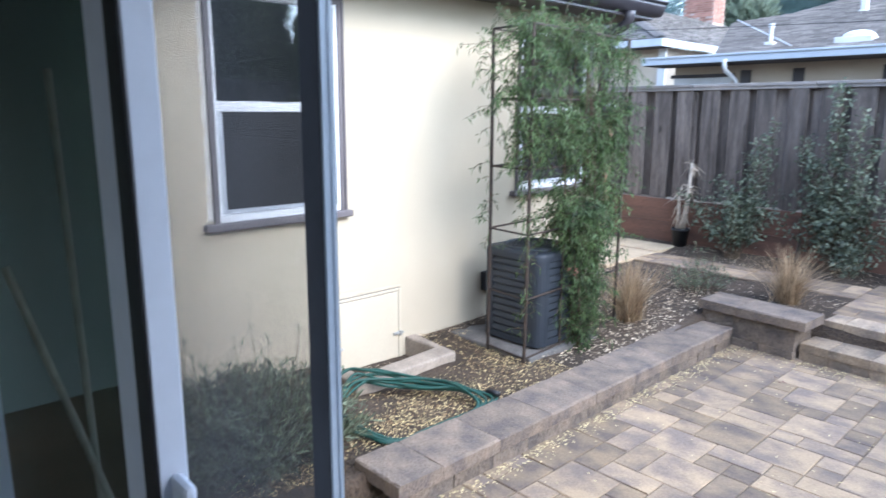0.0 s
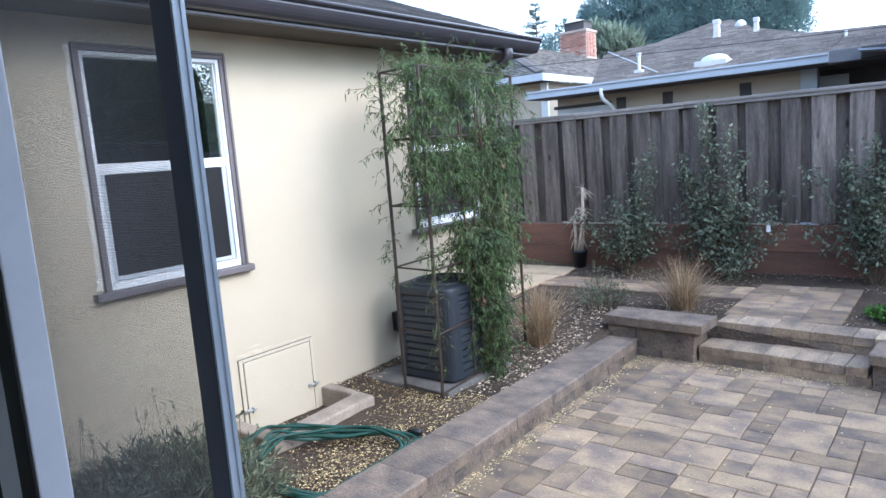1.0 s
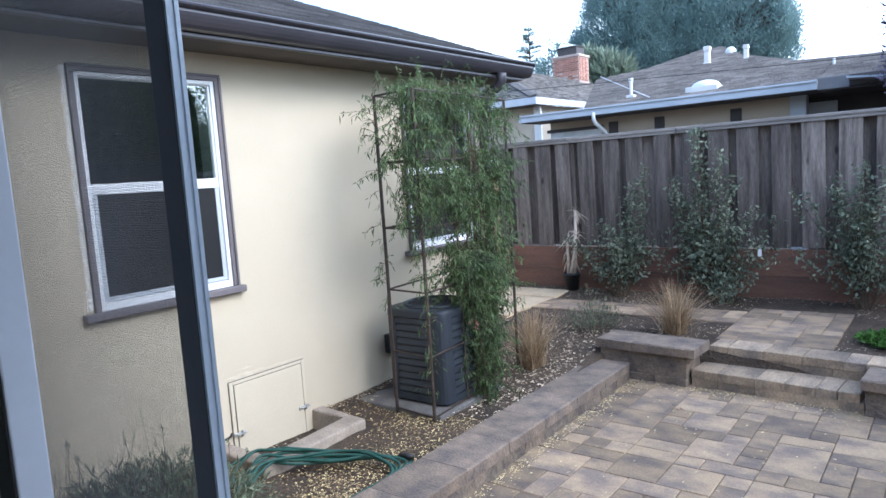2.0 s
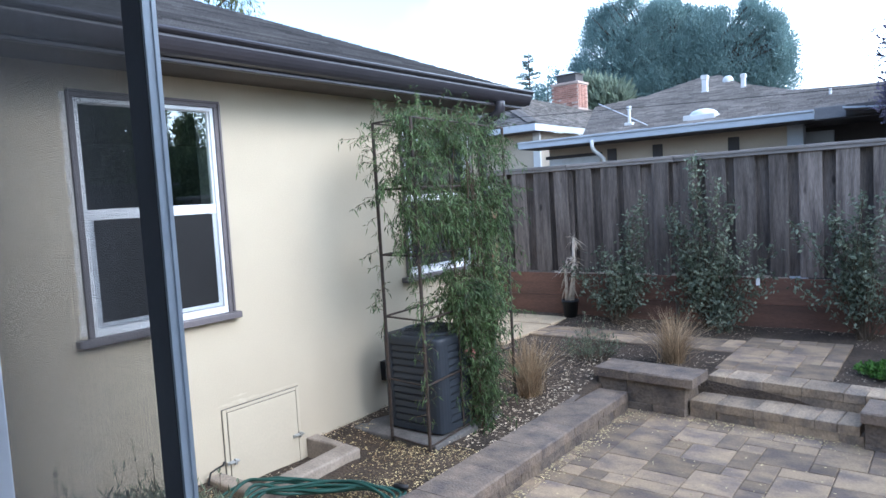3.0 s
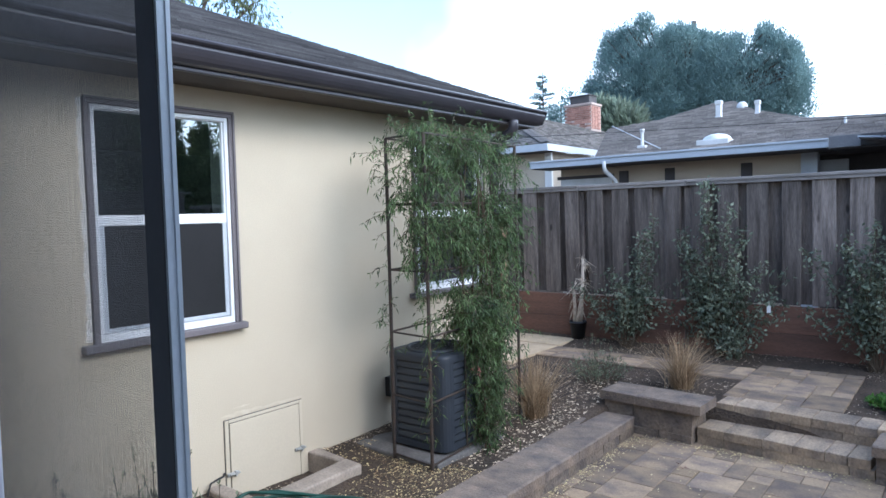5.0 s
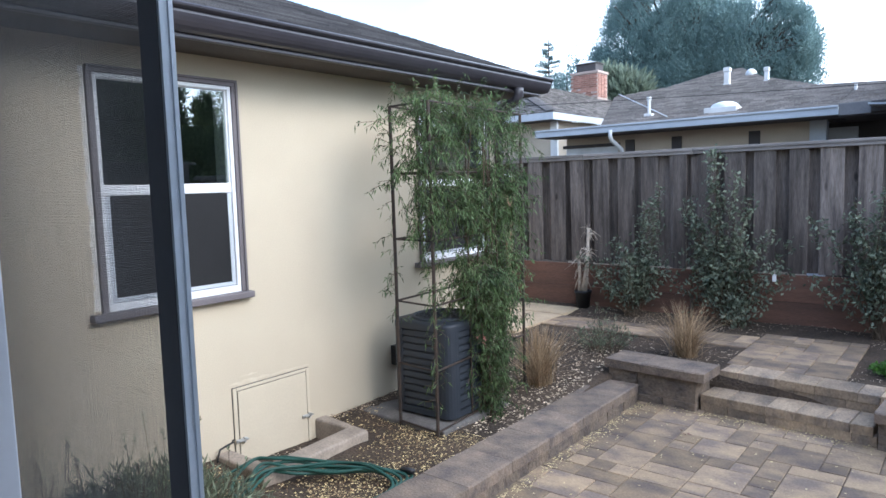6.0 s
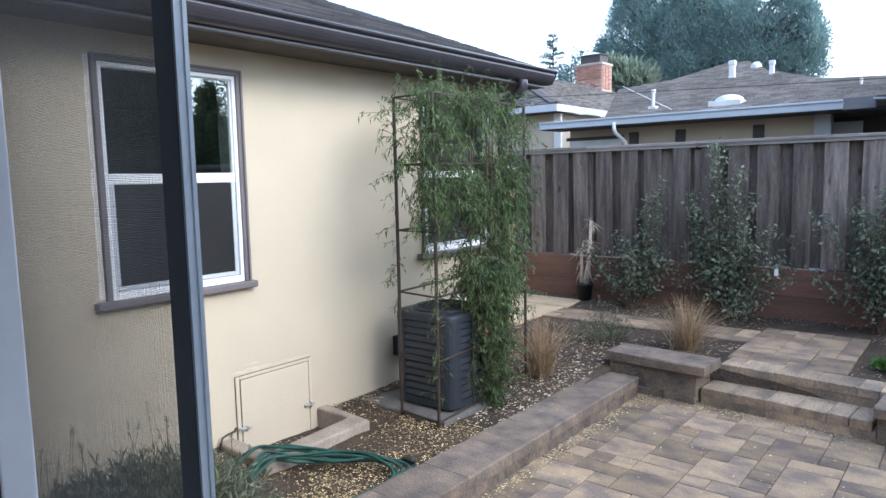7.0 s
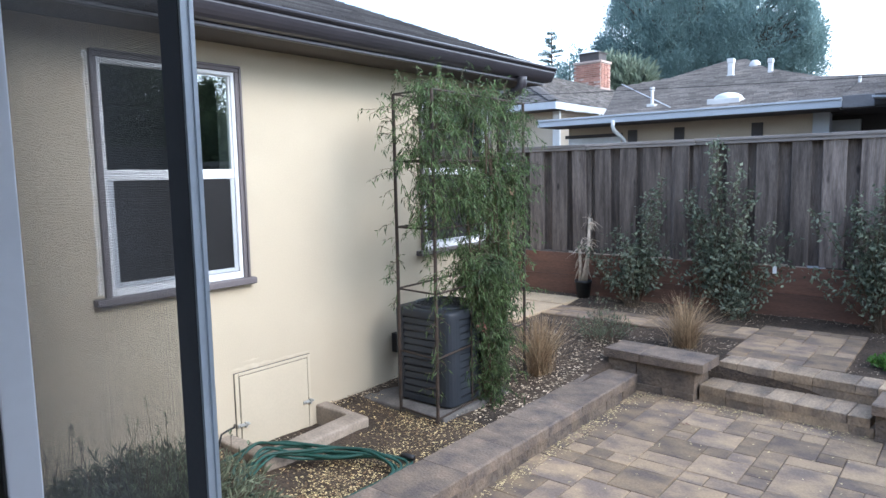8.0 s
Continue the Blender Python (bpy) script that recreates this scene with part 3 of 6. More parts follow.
def own_roof():
    """Hipped roof with courses of asphalt shingles, each course a step."""
    roof = thing("roof", (0, 3, 2.95), "dark grey asphalt shingle roof, hipped at its end", "roof", kind="structure")
    rng = random.Random(11)
    run = 5.0
    course = 0.098
    n = int(run / course)
    verts, faces = [], []

    def quad(a, b, c, d):
        k = len(verts)
        verts.extend((a, b, c, d))
        faces.append((k, k + 1, k + 2, k + 3))
    for i in range(n):
        d0, d1 = i * course, (i + 1) * course + 0.01
        z0, z1 = 3.002 + PITCH * d0 + 0.016, 3.002 + PITCH * d1 + 0.002
        x0, x1 = EAVE_X - d0, EAVE_X - d1
        y = -0.5
        end0, end1 = HIP_Y - d0, HIP_Y - d1
        while y < end0:
            w = rng.uniform(0.25, 0.75)
            lift = rng.uniform(0, 0.003)
            ya, yb = y, min(y + w - 0.004, end0)
            quad((x0, ya, z0 + lift), (x0, yb, z0 + lift), (x1, min(yb, end1), z1 + lift), (x1, min(ya, end1), z1 + lift))
            quad((x0, ya, z0 - 0.016), (x0, yb, z0 - 0.016), (x0, yb, z0 + lift), (x0, ya, z0 + lift))
            y += w
    me = bpy.data.meshes.new("shingles")
    me.from_pydata([tuple(Vector(v) - Vector((0, 3, 2.95))) for v in verts], [], faces)
    me.materials.append(SHINGLE)
    sh = new("shingles", me)
    sh.parent = roof
    tagged(sh, kind="stuff")
    top = 2.980 + PITCH * run
    bm = bmesh.new()
    a = [bm.verts.new(v) for v in ((EAVE_X - 0.01, -0.5, 2.983), (EAVE_X - 0.01, HIP_Y, 2.983), (EAVE_X - run, HIP_Y - run, top), (EAVE_X - run, -0.5, top))]
    bm.faces.new(a)
    b = [bm.verts.new(v) for v in ((-9.5, HIP_Y, 2.983), (-9.5, HIP_Y - run, top))]
    bm.faces.new((a[1], b[0], b[1], a[2]))
    bm.faces.new([bm.verts.new(v) for v in ((EAVE_X - run, -0.5, top), (EAVE_X - run, HIP_Y - run, top), (-9.5, HIP_Y - run, top), (-9.5, -0.5, top))])
    part("roof_deck", bm, SHINGLE, roof)
    for k in range(40):
        d = 0.02 + k * 0.13
        c = Vector((EAVE_X - d, HIP_Y - d, 2.998 + PITCH * d))
        bm = bmesh.new()
        s = 0.075
        vs = [bm.verts.new(c + Vector(o)) for o in ((s, -s, 0.016 - PITCH * s), (0, 0, 0.022), (-s, s, 0.016 - PITCH * s),
                                                   (s - 0.15, -s - 0.15, 0.012 + PITCH * (0.15 - s)), (-0.15, -0.15, 0.014 + PITCH * 0.15), (-s - 0.15, s - 0.15, 0.012 + PITCH * (0.15 - s)))]
        for q in ((0, 1, 4, 3), (1, 2, 5, 4)):
            bm.faces.new([vs[i] for i in q])
        part("ridge_shingle", bm, SHINGLE, roof)


eaves()
own_roof()


def hatch():
    h = thing("crawl_space_hatch", (0, 3.27, 0.05), "cream painted crawl space hatch with two small latches", "hatch")
    # Thin dark sheet that draws the shadow lines between panel and frame.
    part("gap_shade", box(0.0015, 0.004, 2.919, 3.591, -0.03, 0.623), DARK_SOFFIT_SHADE, h, "dark sheet standing in for shade in the gaps round the panel")
    part("panel", box(0.005, 0.016, 2.960, 3.555, -0.03, 0.592, 0.003), PANEL_PAINT, h)
    part("frame", box(0.005, 0.013, 2.923, 2.953, -0.03, 0.619, 0.003), PANEL_PAINT, h)
    part("frame", box(0.005, 0.013, 3.562, 3.587, -0.03, 0.619, 0.003), PANEL_PAINT, h)
    part("frame", box(0.005, 0.013, 2.954, 3.561, 0.597, 0.619, 0.003), PANEL_PAINT, h)
    for y, z in ((2.966, 0.247), (3.545, 0.255)):
        bm = box(0.018, 0.030, y - 0.045, y + 0.045, z - 0.012, z + 0.012, 0.003)
        tube([(0.034, y - 0.03, z), (0.034, y + 0.05, z)], 0.006, 6, bm)
        box(0.02, 0.042, y + 0.01, y + 0.025, z - 0.02, z + 0.02, 0.003, bm)
        part("latch", bm, HINGE, h, "galvanised barrel latch")
    curb = thing("hatch_curb", (0.3, 3.3, 0.0), "low tan concrete curb round the crawl space hatch", "curb")
    for name, plan in (("curb_side", [(0.0, 2.77), (0.420, 2.77), (0.420, 2.885), (0.0, 2.885)]),
                       ("curb_side", [(0.0, 3.635), (0.352, 3.635), (0.352, 3.705), (0.0, 3.745)]),
                       ("curb_front", [(0.423, 2.765), (0.560, 2.755), (0.535, 3.690), (0.355, 3.705)])):
        bm = prism(plan, "z", -0.05, 0.203)
        bmesh.ops.bevel(bm, geom=list(bm.edges), offset=0.016, segments=3, affect="EDGES", profile=0.5)
        for v in bm.verts:
            v.co += Vector((noise.noise(v.co * 9), noise.noise(v.co * 9 + Vector((5, 0, 0))), noise.noise(v.co * 7 + Vector((0, 9, 0))))) * 0.006
        part(name, bm, CONCRETE, curb)
    rng = random.Random(9)
    for y0, y1, z, tall in ((2.90, 3.24, 0.648, 0.030), (3.18, 3.60, 0.642, 0.016), (2.99, 3.14, 0.69, 0.012)):
        bm = bmesh.new()
        rows = []
        for k in range(12):
            y = y0 + (y1 - y0) * k / 11
            slim = math.sin(math.pi * (k + 0.5) / 12)
            rows.append([bm.verts.new((0.0035, y, z - tall * slim * rng.uniform(0.3, 0.9))), bm.verts.new((0.0035, y, z + tall * slim * rng.uniform(0.2, 0.8)))])
        for a, b in zip(rows, rows[1:]):
            bm.faces.new((a[0], b[0], b[1], a[1]))
        single("paint_smear", bm, TOUCH_UP, (0.0, (y0 + y1) / 2, z), "lighter touch-up paint smeared above the hatch", "paint patch", kind="structure")
    c = thing("cable_loop", (0.02, 2.78, 0.05), "short black cable looping out of the wall by the curb", "cable")
    part("sheath", tube([(0.0, 2.912, 0.26), (0.03, 2.888, 0.255), (0.05, 2.86, 0.262), (0.05, 2.82, 0.257), (0.05, 2.775, 0.245), (0.055, 2.752, 0.194), (0.055, 2.745, 0.10)], 0.007, 6), BLACK, c, smooth=True)


hatch()


# ---- fence ----
FY = 8.60


def fence_back():
    f = thing("fence", (0, FY, 0.3), "weathered board-on-board wooden fence with a red-stained base board", "fence")
    g = random.Random(3)
    edges = []
    x = -3.625
    while x < 9.6:
        edges.append(x)
        x += 0.3337
    meshes = {}
    for k in range(4):
        for w, tag in ((0.190 + 0.012 * k, "front"), (0.262, "back")):
            bm = box(-w / 2, w / 2, -0.0095, 0.0095, 0, 1.40, 0.005)
            for v in bm.verts:
                v.co.x += g.uniform(-0.004, 0.004)
                v.co.y += 0.010 * math.sin(v.co.z * 2 + k) * g.uniform(0.5, 1)
            meshes[tag, k] = mesh_of(bm, "fence_board", FENCE)
    for x in edges:
        for tag, dx, y in (("front", 0.0, FY - 0.03), ("back", 0.167, FY + 0.075)):
            ob = new("fence_board", meshes[tag, g.randrange(4)])
            ob.parent = f
            ob.location = Vector((x + dx + g.uniform(-0.014, 0.014), y, 0.88)) - base_of(f)
            ob.rotation_euler = (g.uniform(-0.006, 0.006), g.uniform(-0.009, 0.009), g.uniform(-0.06, 0.06))
    part("face_post", box(0.998, 1.166, FY - 0.064, FY - 0.042, 0.872, 2.261, 0.004), FENCE, f)
    for x in (-2.6, -0.2, 1.24, 3.68, 6.12, 8.56):
        part("post", box(x - 0.045, x + 0.045, FY + 0.012, FY + 0.102, 0.1, 2.25, 0.004), FENCE, f)
    for x0, x1 in ((-3.5, -0.2), (-0.197, 1.24), (1.243, 3.68), (3.683, 6.12), (6.123, 9.7)):
        part("cap_board", box(x0, x1 - 0.003, FY - 0.08, FY + 0.12, 2.300, 2.335, 0.005), FENCE_RAIL, f)
        part("top_rail", box(x0, x1 - 0.003, FY - 0.066, FY - 0.044, 2.262, 2.299, 0.004), FENCE_RAIL, f)
        part("base_board", box(x0, x1 - 0.004, FY - 0.075, FY - 0.042, 0.565, 0.870, 0.005), RED_BOARD, f, "red-stained base board")
        part("base_board", box(x0 + 0.02, x1 - 0.03, FY - 0.072, FY - 0.042, 0.10, 0.560, 0.005), RED_BOARD, f)


fence_back()


def fence_side():
    """The fence that the window glass mirrors."""
    f = thing("side_fence", (9.9, 3, 0.0), "dark weathered wooden fence along the garden's side", "fence")
    g = random.Random(4)
    bm = box(-0.0095, 0.0095, -0.14, 0.14, 0, 2.5, 0.003)
    me = mesh_of(bm, "fence_board", FENCE)
    y = -3.0
    while y < 8.6:
        ob = new("fence_board", me)
        ob.parent = f
        ob.location = Vector((9.9 + g.uniform(-0.01, 0.01), y, 0.12)) - base_of(f)
        y += 0.285
    part("cap_board", box(9.83, 9.98, -3.2, 8.68, 2.62, 2.66, 0.005), FENCE_RAIL, f)


fence_side()


def gate_post():
    p = thing("gate_post", (-1.36, 8.40, 0.28), "tan wooden gate post with a pale cap beside the house end", "post")
    part("shaft", box(-1.43, -1.29, 8.33, 8.47, 0.20, 2.06, 0.006), POST_WOOD, p)
    bm = box(-1.445, -1.275, 8.315, 8.485, 2.0605, 2.085, 0.004)
    tip = [v for v in bm.verts if v.co.z > 2.083]
    bmesh.ops.translate(bm, vec=(0, 0, 0.03), verts=tip)
    bmesh.ops.scale(bm, vec=(0.6, 0.6, 1.0), space=Matrix.Translation((1.36, -8.40, 0)), verts=tip)
    part("cap", bm, PALE_METAL, p, "pale metal post cap")


gate_post()


# ---- door wall, sliding door and screen round the camera ----
DOOR_Y = 0.673


def door_wall():
    for name, b in (("wall_south_a", (0.0, 1.90, 0.50, 0.75, -0.1, 2.93)), ("wall_south_b", (4.42, 8.0, 0.50, 0.75, -0.1, 2.93)),
                    ("wall_south_c", (1.90, 4.42, 0.50, 0.75, 2.48, 2.93)), ("wall_south_d", (1.90, 4.42, 0.50, 0.75, -0.1, 0.36))):
        single(name, box(*b), STUCCO, ((b[0] + b[1]) / 2, 0.6, 0), "cream stucco wall with the sliding door", "wall", kind="structure")
    single("living_room_floor", box(0.0, 8.0, -5.0, 0.50, 0.30, 0.40), CARPET, (4, -2, 0.3), "brown floor of the room behind the door", "floor", kind="structure")
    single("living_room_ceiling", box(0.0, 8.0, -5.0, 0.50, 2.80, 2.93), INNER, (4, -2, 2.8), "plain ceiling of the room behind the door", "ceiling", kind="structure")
    # Unseen gap added in the south wall to brighten the door's inner face.
    for name, b in (("living_room_wall_west", (-0.2, 0.0, -5.2, 0.75, 0, 2.93)), ("living_room_wall_east", (8.0, 8.2, -5.2, 0.75, 0, 2.93)),
                    ("living_room_wall_south", (0.0, 2.4, -5.2, -5.0, 0, 2.93)), ("living_room_wall_corner", (7.7, 8.0, -5.2, -5.0, 0, 2.93)),
                    ("living_room_wall_below", (2.4, 7.7, -5.2, -5.0, 0, 0.42)), ("living_room_wall_above", (2.4, 7.7, -5.2, -5.0, 2.65, 2.93))):
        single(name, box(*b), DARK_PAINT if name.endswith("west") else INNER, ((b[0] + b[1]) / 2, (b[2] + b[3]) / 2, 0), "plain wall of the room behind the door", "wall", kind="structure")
    single("south_roof", box(-0.2, 8.4, -5.4, 1.0, 2.94, 3.02), SHINGLE, (4, -2, 2.94), "dark shingle roof over the door wing", "roof", kind="structure")


def sliding_door():
    d = thing("door_1", (3.47, 0.60, 0.36), "open white vinyl sliding glass door", "door", kind="structure")
    part("jamb", box(1.90, 1.94, 0.50, 0.72, 0.36, 2.48, 0.003), DOOR_VINYL, d)
    part("jamb", box(4.38, 4.42, 0.50, 0.72, 0.36, 2.48, 0.003), DOOR_VINYL, d)
    part("head", box(1.94, 4.38, 0.50, 0.72, 2.44, 2.48, 0.003), DOOR_VINYL, d)
    part("track", box(1.94, 4.38, 0.50, 0.72, 0.36, 0.395, 0.003), DOOR_VINYL, d)
    x1, y0, y1 = 3.300, 0.5525, 0.583
    panel = part("leading_stile", box(x1 - 0.112, x1, y0, y1, 0.40, 2.43, 0.002), DOOR_VINYL, d, "white vinyl leading stile")
    part("gasket", box(x1 - 0.040, x1 - 0.001, y0 - 0.003, y0, 0.42, 2.41, 0.001), BLACK, panel, "black weather strip")
    part("latch_case", box(x1 + 0.0005, x1 + 0.046, y0 + 0.008, y1 - 0.008, 1.475, 1.592, 0.008), DOOR_VINYL, panel, "white latch keeper")
    part("rear_stile", box(1.95, 2.01, y0, y1, 0.40, 2.43, 0.004), DOOR_VINYL, d)
    part("top_rail", box(2.01, x1 - 0.112, y0, y1, 2.36, 2.43, 0.004), DOOR_VINYL, d)
    part("bottom_rail", box(2.01, x1 - 0.112, y0, y1, 0.40, 0.48, 0.004), DOOR_VINYL, d)
    for y in (0.558, 0.570):
        pane = part("pane", box(2.01, x1 - 0.112, y, y + 0.004, 0.48, 2.36), DOOR_GLASS, d, "dark tinted pane")
        pane.visible_shadow = False


def screen_door():
    s = thing("screen_door", (3.0, DOOR_Y, 0.40), "sliding insect screen in an aluminium frame coloured as backlit", "screen door")
    x1, y0 = 3.4415, DOOR_Y
    stile = part("stile", box(x1 - 0.037, x1 - 0.0035, y0, y0 + 0.0125, 0.42, 2.42, 0.001), ALU_DARK, s, "frame stile with its backlit tone in the colour")
    edge = bmesh.new()
    prism([(x1 - 0.003, y0), (x1, y0 + 0.0004), (x1, y0 + 0.0045), (x1 - 0.0016, y0 + 0.005), (x1 - 0.0016, y0 + 0.0085), (x1, y0 + 0.009),
           (x1 + 0.0005, y0 + 0.0128), (x1 - 0.003, y0 + 0.0130)], "z", 0.42, 2.42, edge)
    part("edge_channel", edge, ALU_PALE, stile, "edge channel with its skylit tone in the colour")
    part("stile", box(1.955, 1.99, y0, y0 + 0.0125, 0.42, 2.42, 0.001), ALU_DARK, s)
    part("rail", box(1.99, x1 - 0.034, y0, y0 + 0.0125, 2.386, 2.42, 0.001), ALU_DARK, s)
    part("rail", box(1.99, x1 - 0.034, y0, y0 + 0.0125, 0.42, 0.48, 0.001), ALU_DARK, s)
    verts, faces = [], []
    ym, r = y0 + 0.006, 0.00022

    def strand(a, b, vertical):
        k = len(verts)
        if vertical:
            ring = [(-r, 0), (0, -r), (r, 0), (0, r)]
            verts.extend([(a[0] + p, a[1] + q, a[2]) for p, q in ring] + [(b[0] + p, b[1] + q, b[2]) for p, q in ring])
        else:
            ring = [(0, -r), (-r, 0), (0, r), (r, 0)]
            verts.extend([(a[0], a[1] + q, a[2] + p) for p, q in ring] + [(b[0], b[1] + q, b[2] + p) for p, q in ring])
        for i in range(4):
            faces.append((k + i, k + (i + 1) % 4, k + 4 + (i + 1) % 4, k + 4 + i))
    pitch, weave = 0.0017, random.Random(6)
    for i in range(int((x1 - 0.034 - 1.99) / pitch)):
        x = 1.99 + (i + weave.uniform(-0.14, 0.14)) * pitch
        strand((x, ym, 0.48), (x, ym, 2.386), True)
    for i in range(int(1.906 / pitch)):
        z = 0.48 + (i + weave.uniform(-0.14, 0.14)) * pitch
        strand((1.99, ym, z), (x1 - 0.034, ym, z), False)
    me = bpy.data.meshes.new("screen_mesh")
    me.from_pydata([tuple(Vector(v) - s.location) for v in verts], [], faces)
    me.materials.append(WIRE)
    ob = new("screen_mesh", me)
    ob.parent = s
    tagged(ob, "fine grey fibreglass insect mesh", kind="stuff")


door_wall()
sliding_door()
screen_door()


def poles():
    """Two unidentified rods built as brooms, placed to fit the camera's view in the door glass."""
    for name, a, b in (("broom", (1.48, 0.17, 0.42), (1.45, 0.19, 2.1)), ("leaning_rod", (1.60, 0.12, 0.42), (1.36, 0.36, 1.45))):
        t = thing(name, a, "pale stand-in pole for a mirrored rod in the dim room", "broom")
        part("handle", tube([a, b], 0.013, 8), WOOD_POLE, t)
        part("head", box(a[0] - 0.1, a[0] + 0.1, a[1] - 0.03, a[1] + 0.03, 0.40, 0.47, 0.01), WOOD_POLE, t)


poles()


# ---- patio walls and steps ----
def blocks(parent, name, mat, spans, seed, chamfer=0.008, jag=0.003):
    """Blocks laid as boxes (x0, x1, y0, y1, z0, z1) with a small joint all round."""
    g = random.Random(seed)
    for x0, x1, y0, y1, z0, z1 in spans:
        gap = 0.0015 if name == "capstone" else 0.0025
        turned = name == "capstone" and x1 - x0 > y1 - y0
        if name == "capstone":
            bm = long_block(*((y1 - y0, x1 - x0 - 2 * gap) if turned else (x1 - x0, y1 - y0 - 2 * gap)), z1 - z0 - 0.001, g)
            if turned:
                bmesh.ops.rotate(bm, matrix=Matrix.Rotation(radians(90), 3, "Z"), verts=bm.verts)
        else:
            bm = rough_block(x1 - x0 - 2 * gap, y1 - y0 - 2 * gap, z1 - z0 - 0.001, chamfer, g, jag)
        ob = new(name, mesh_of(bm, name, mat))
        ob.parent = parent
        ob.location = Vector(((x0 + x1) / 2, (y0 + y1) / 2, z0)) - base_of(parent)


def garden_wall():
    w = thing("garden_wall", (1.46, 4.0, 0), "low grey block garden wall with long capstones", "wall")
    ys = [2.22, 2.52, 2.96, 3.43, 3.91, 4.39, 4.90, 5.42, 5.95]
    blocks(w, "capstone", CAPSTONE, [(1.27, 1.648, a, b, 0.086, 0.168) for a, b in zip(ys, ys[1:])], 1, 0.010, 0.004)
    cs = [2.30] + [2.30 + 0.305 * k for k in range(1, 12)] + [5.95]
    blocks(w, "block", BLOCK, [(1.32, 1.638, a, b, -0.08, 0.084) for a, b in zip(cs, cs[1:])], 2, 0.008, 0.006)
    s = thing("seat_wall", (1.76, 6.1, 0), "short grey block pier wall with thick capstones beside the steps", "wall")
    blocks(s, "capstone", CAPSTONE, [(1.315, 1.66, 5.945, 6.32, 0.270, 0.352), (1.66, 2.235, 5.945, 6.32, 0.270, 0.352)], 3, 0.010, 0.004)
    blocks(s, "block", BLOCK, [(1.34, 1.62, 5.985, 6.30, 0.07, 0.268), (1.62, 2.15, 5.985, 6.30, 0.07, 0.268),
                               (1.34, 1.86, 5.98, 6.30, -0.08, 0.069), (1.86, 2.15, 5.98, 6.30, -0.08, 0.069)], 4, 0.006, 0.006)
    s.rotation_euler = (0, 0, radians(-3.5))
    p = thing("pier", (3.7, 6.0, 0), "grey block pier with capstone at the far side of the steps", "wall")
    blocks(p, "capstone", CAPSTONE, [(3.44, 4.04, 5.83, 6.20, 0.200, 0.282), (4.04, 4.64, 5.83, 6.20, 0.200, 0.282)], 5, 0.010, 0.004)
    blocks(p, "block", BLOCK, [(3.46, 3.90, 5.86, 6.18, 0.03, 0.198), (3.90, 4.62, 5.86, 6.18, 0.03, 0.198), (3.46, 4.62, 5.855, 6.18, -0.08, 0.029)], 6, 0.006, 0.006)
    p.rotation_euler = (0, 0, radians(-4.5))


def steps():
    s = thing("steps", (2.162, 6.03, 0), "two low steps of tan and grey concrete blocks", "steps")
    g = random.Random(21)

    def row(name, y0, y1, z0, z1, x0, x1, seed):
        spans, x = [], x0
        while x < x1 - 0.05:
            w = g.choice((0.15, 0.22, 0.30, 0.30))
            spans.append((x, min(x + w, x1), y0, y1, z0, z1))
            x += w
        blocks(s, name, STEP, spans, seed, 0.0045, 0.002)
    row("riser_block", 6.027, 6.20, -0.08, 0.072, 2.165, 3.45, 31)
    row("tread", 6.02, 6.36, 0.073, 0.146, 2.165, 3.45, 32)
    row("riser_block", 6.359, 6.50, 0.06, 0.213, 2.20, 3.62, 33)
    row("tread", 6.352, 6.64, 0.214, 0.287, 2.20, 3.62, 34)
    s.rotation_euler = (0, 0, radians(-4.5))


garden_wall()
steps()


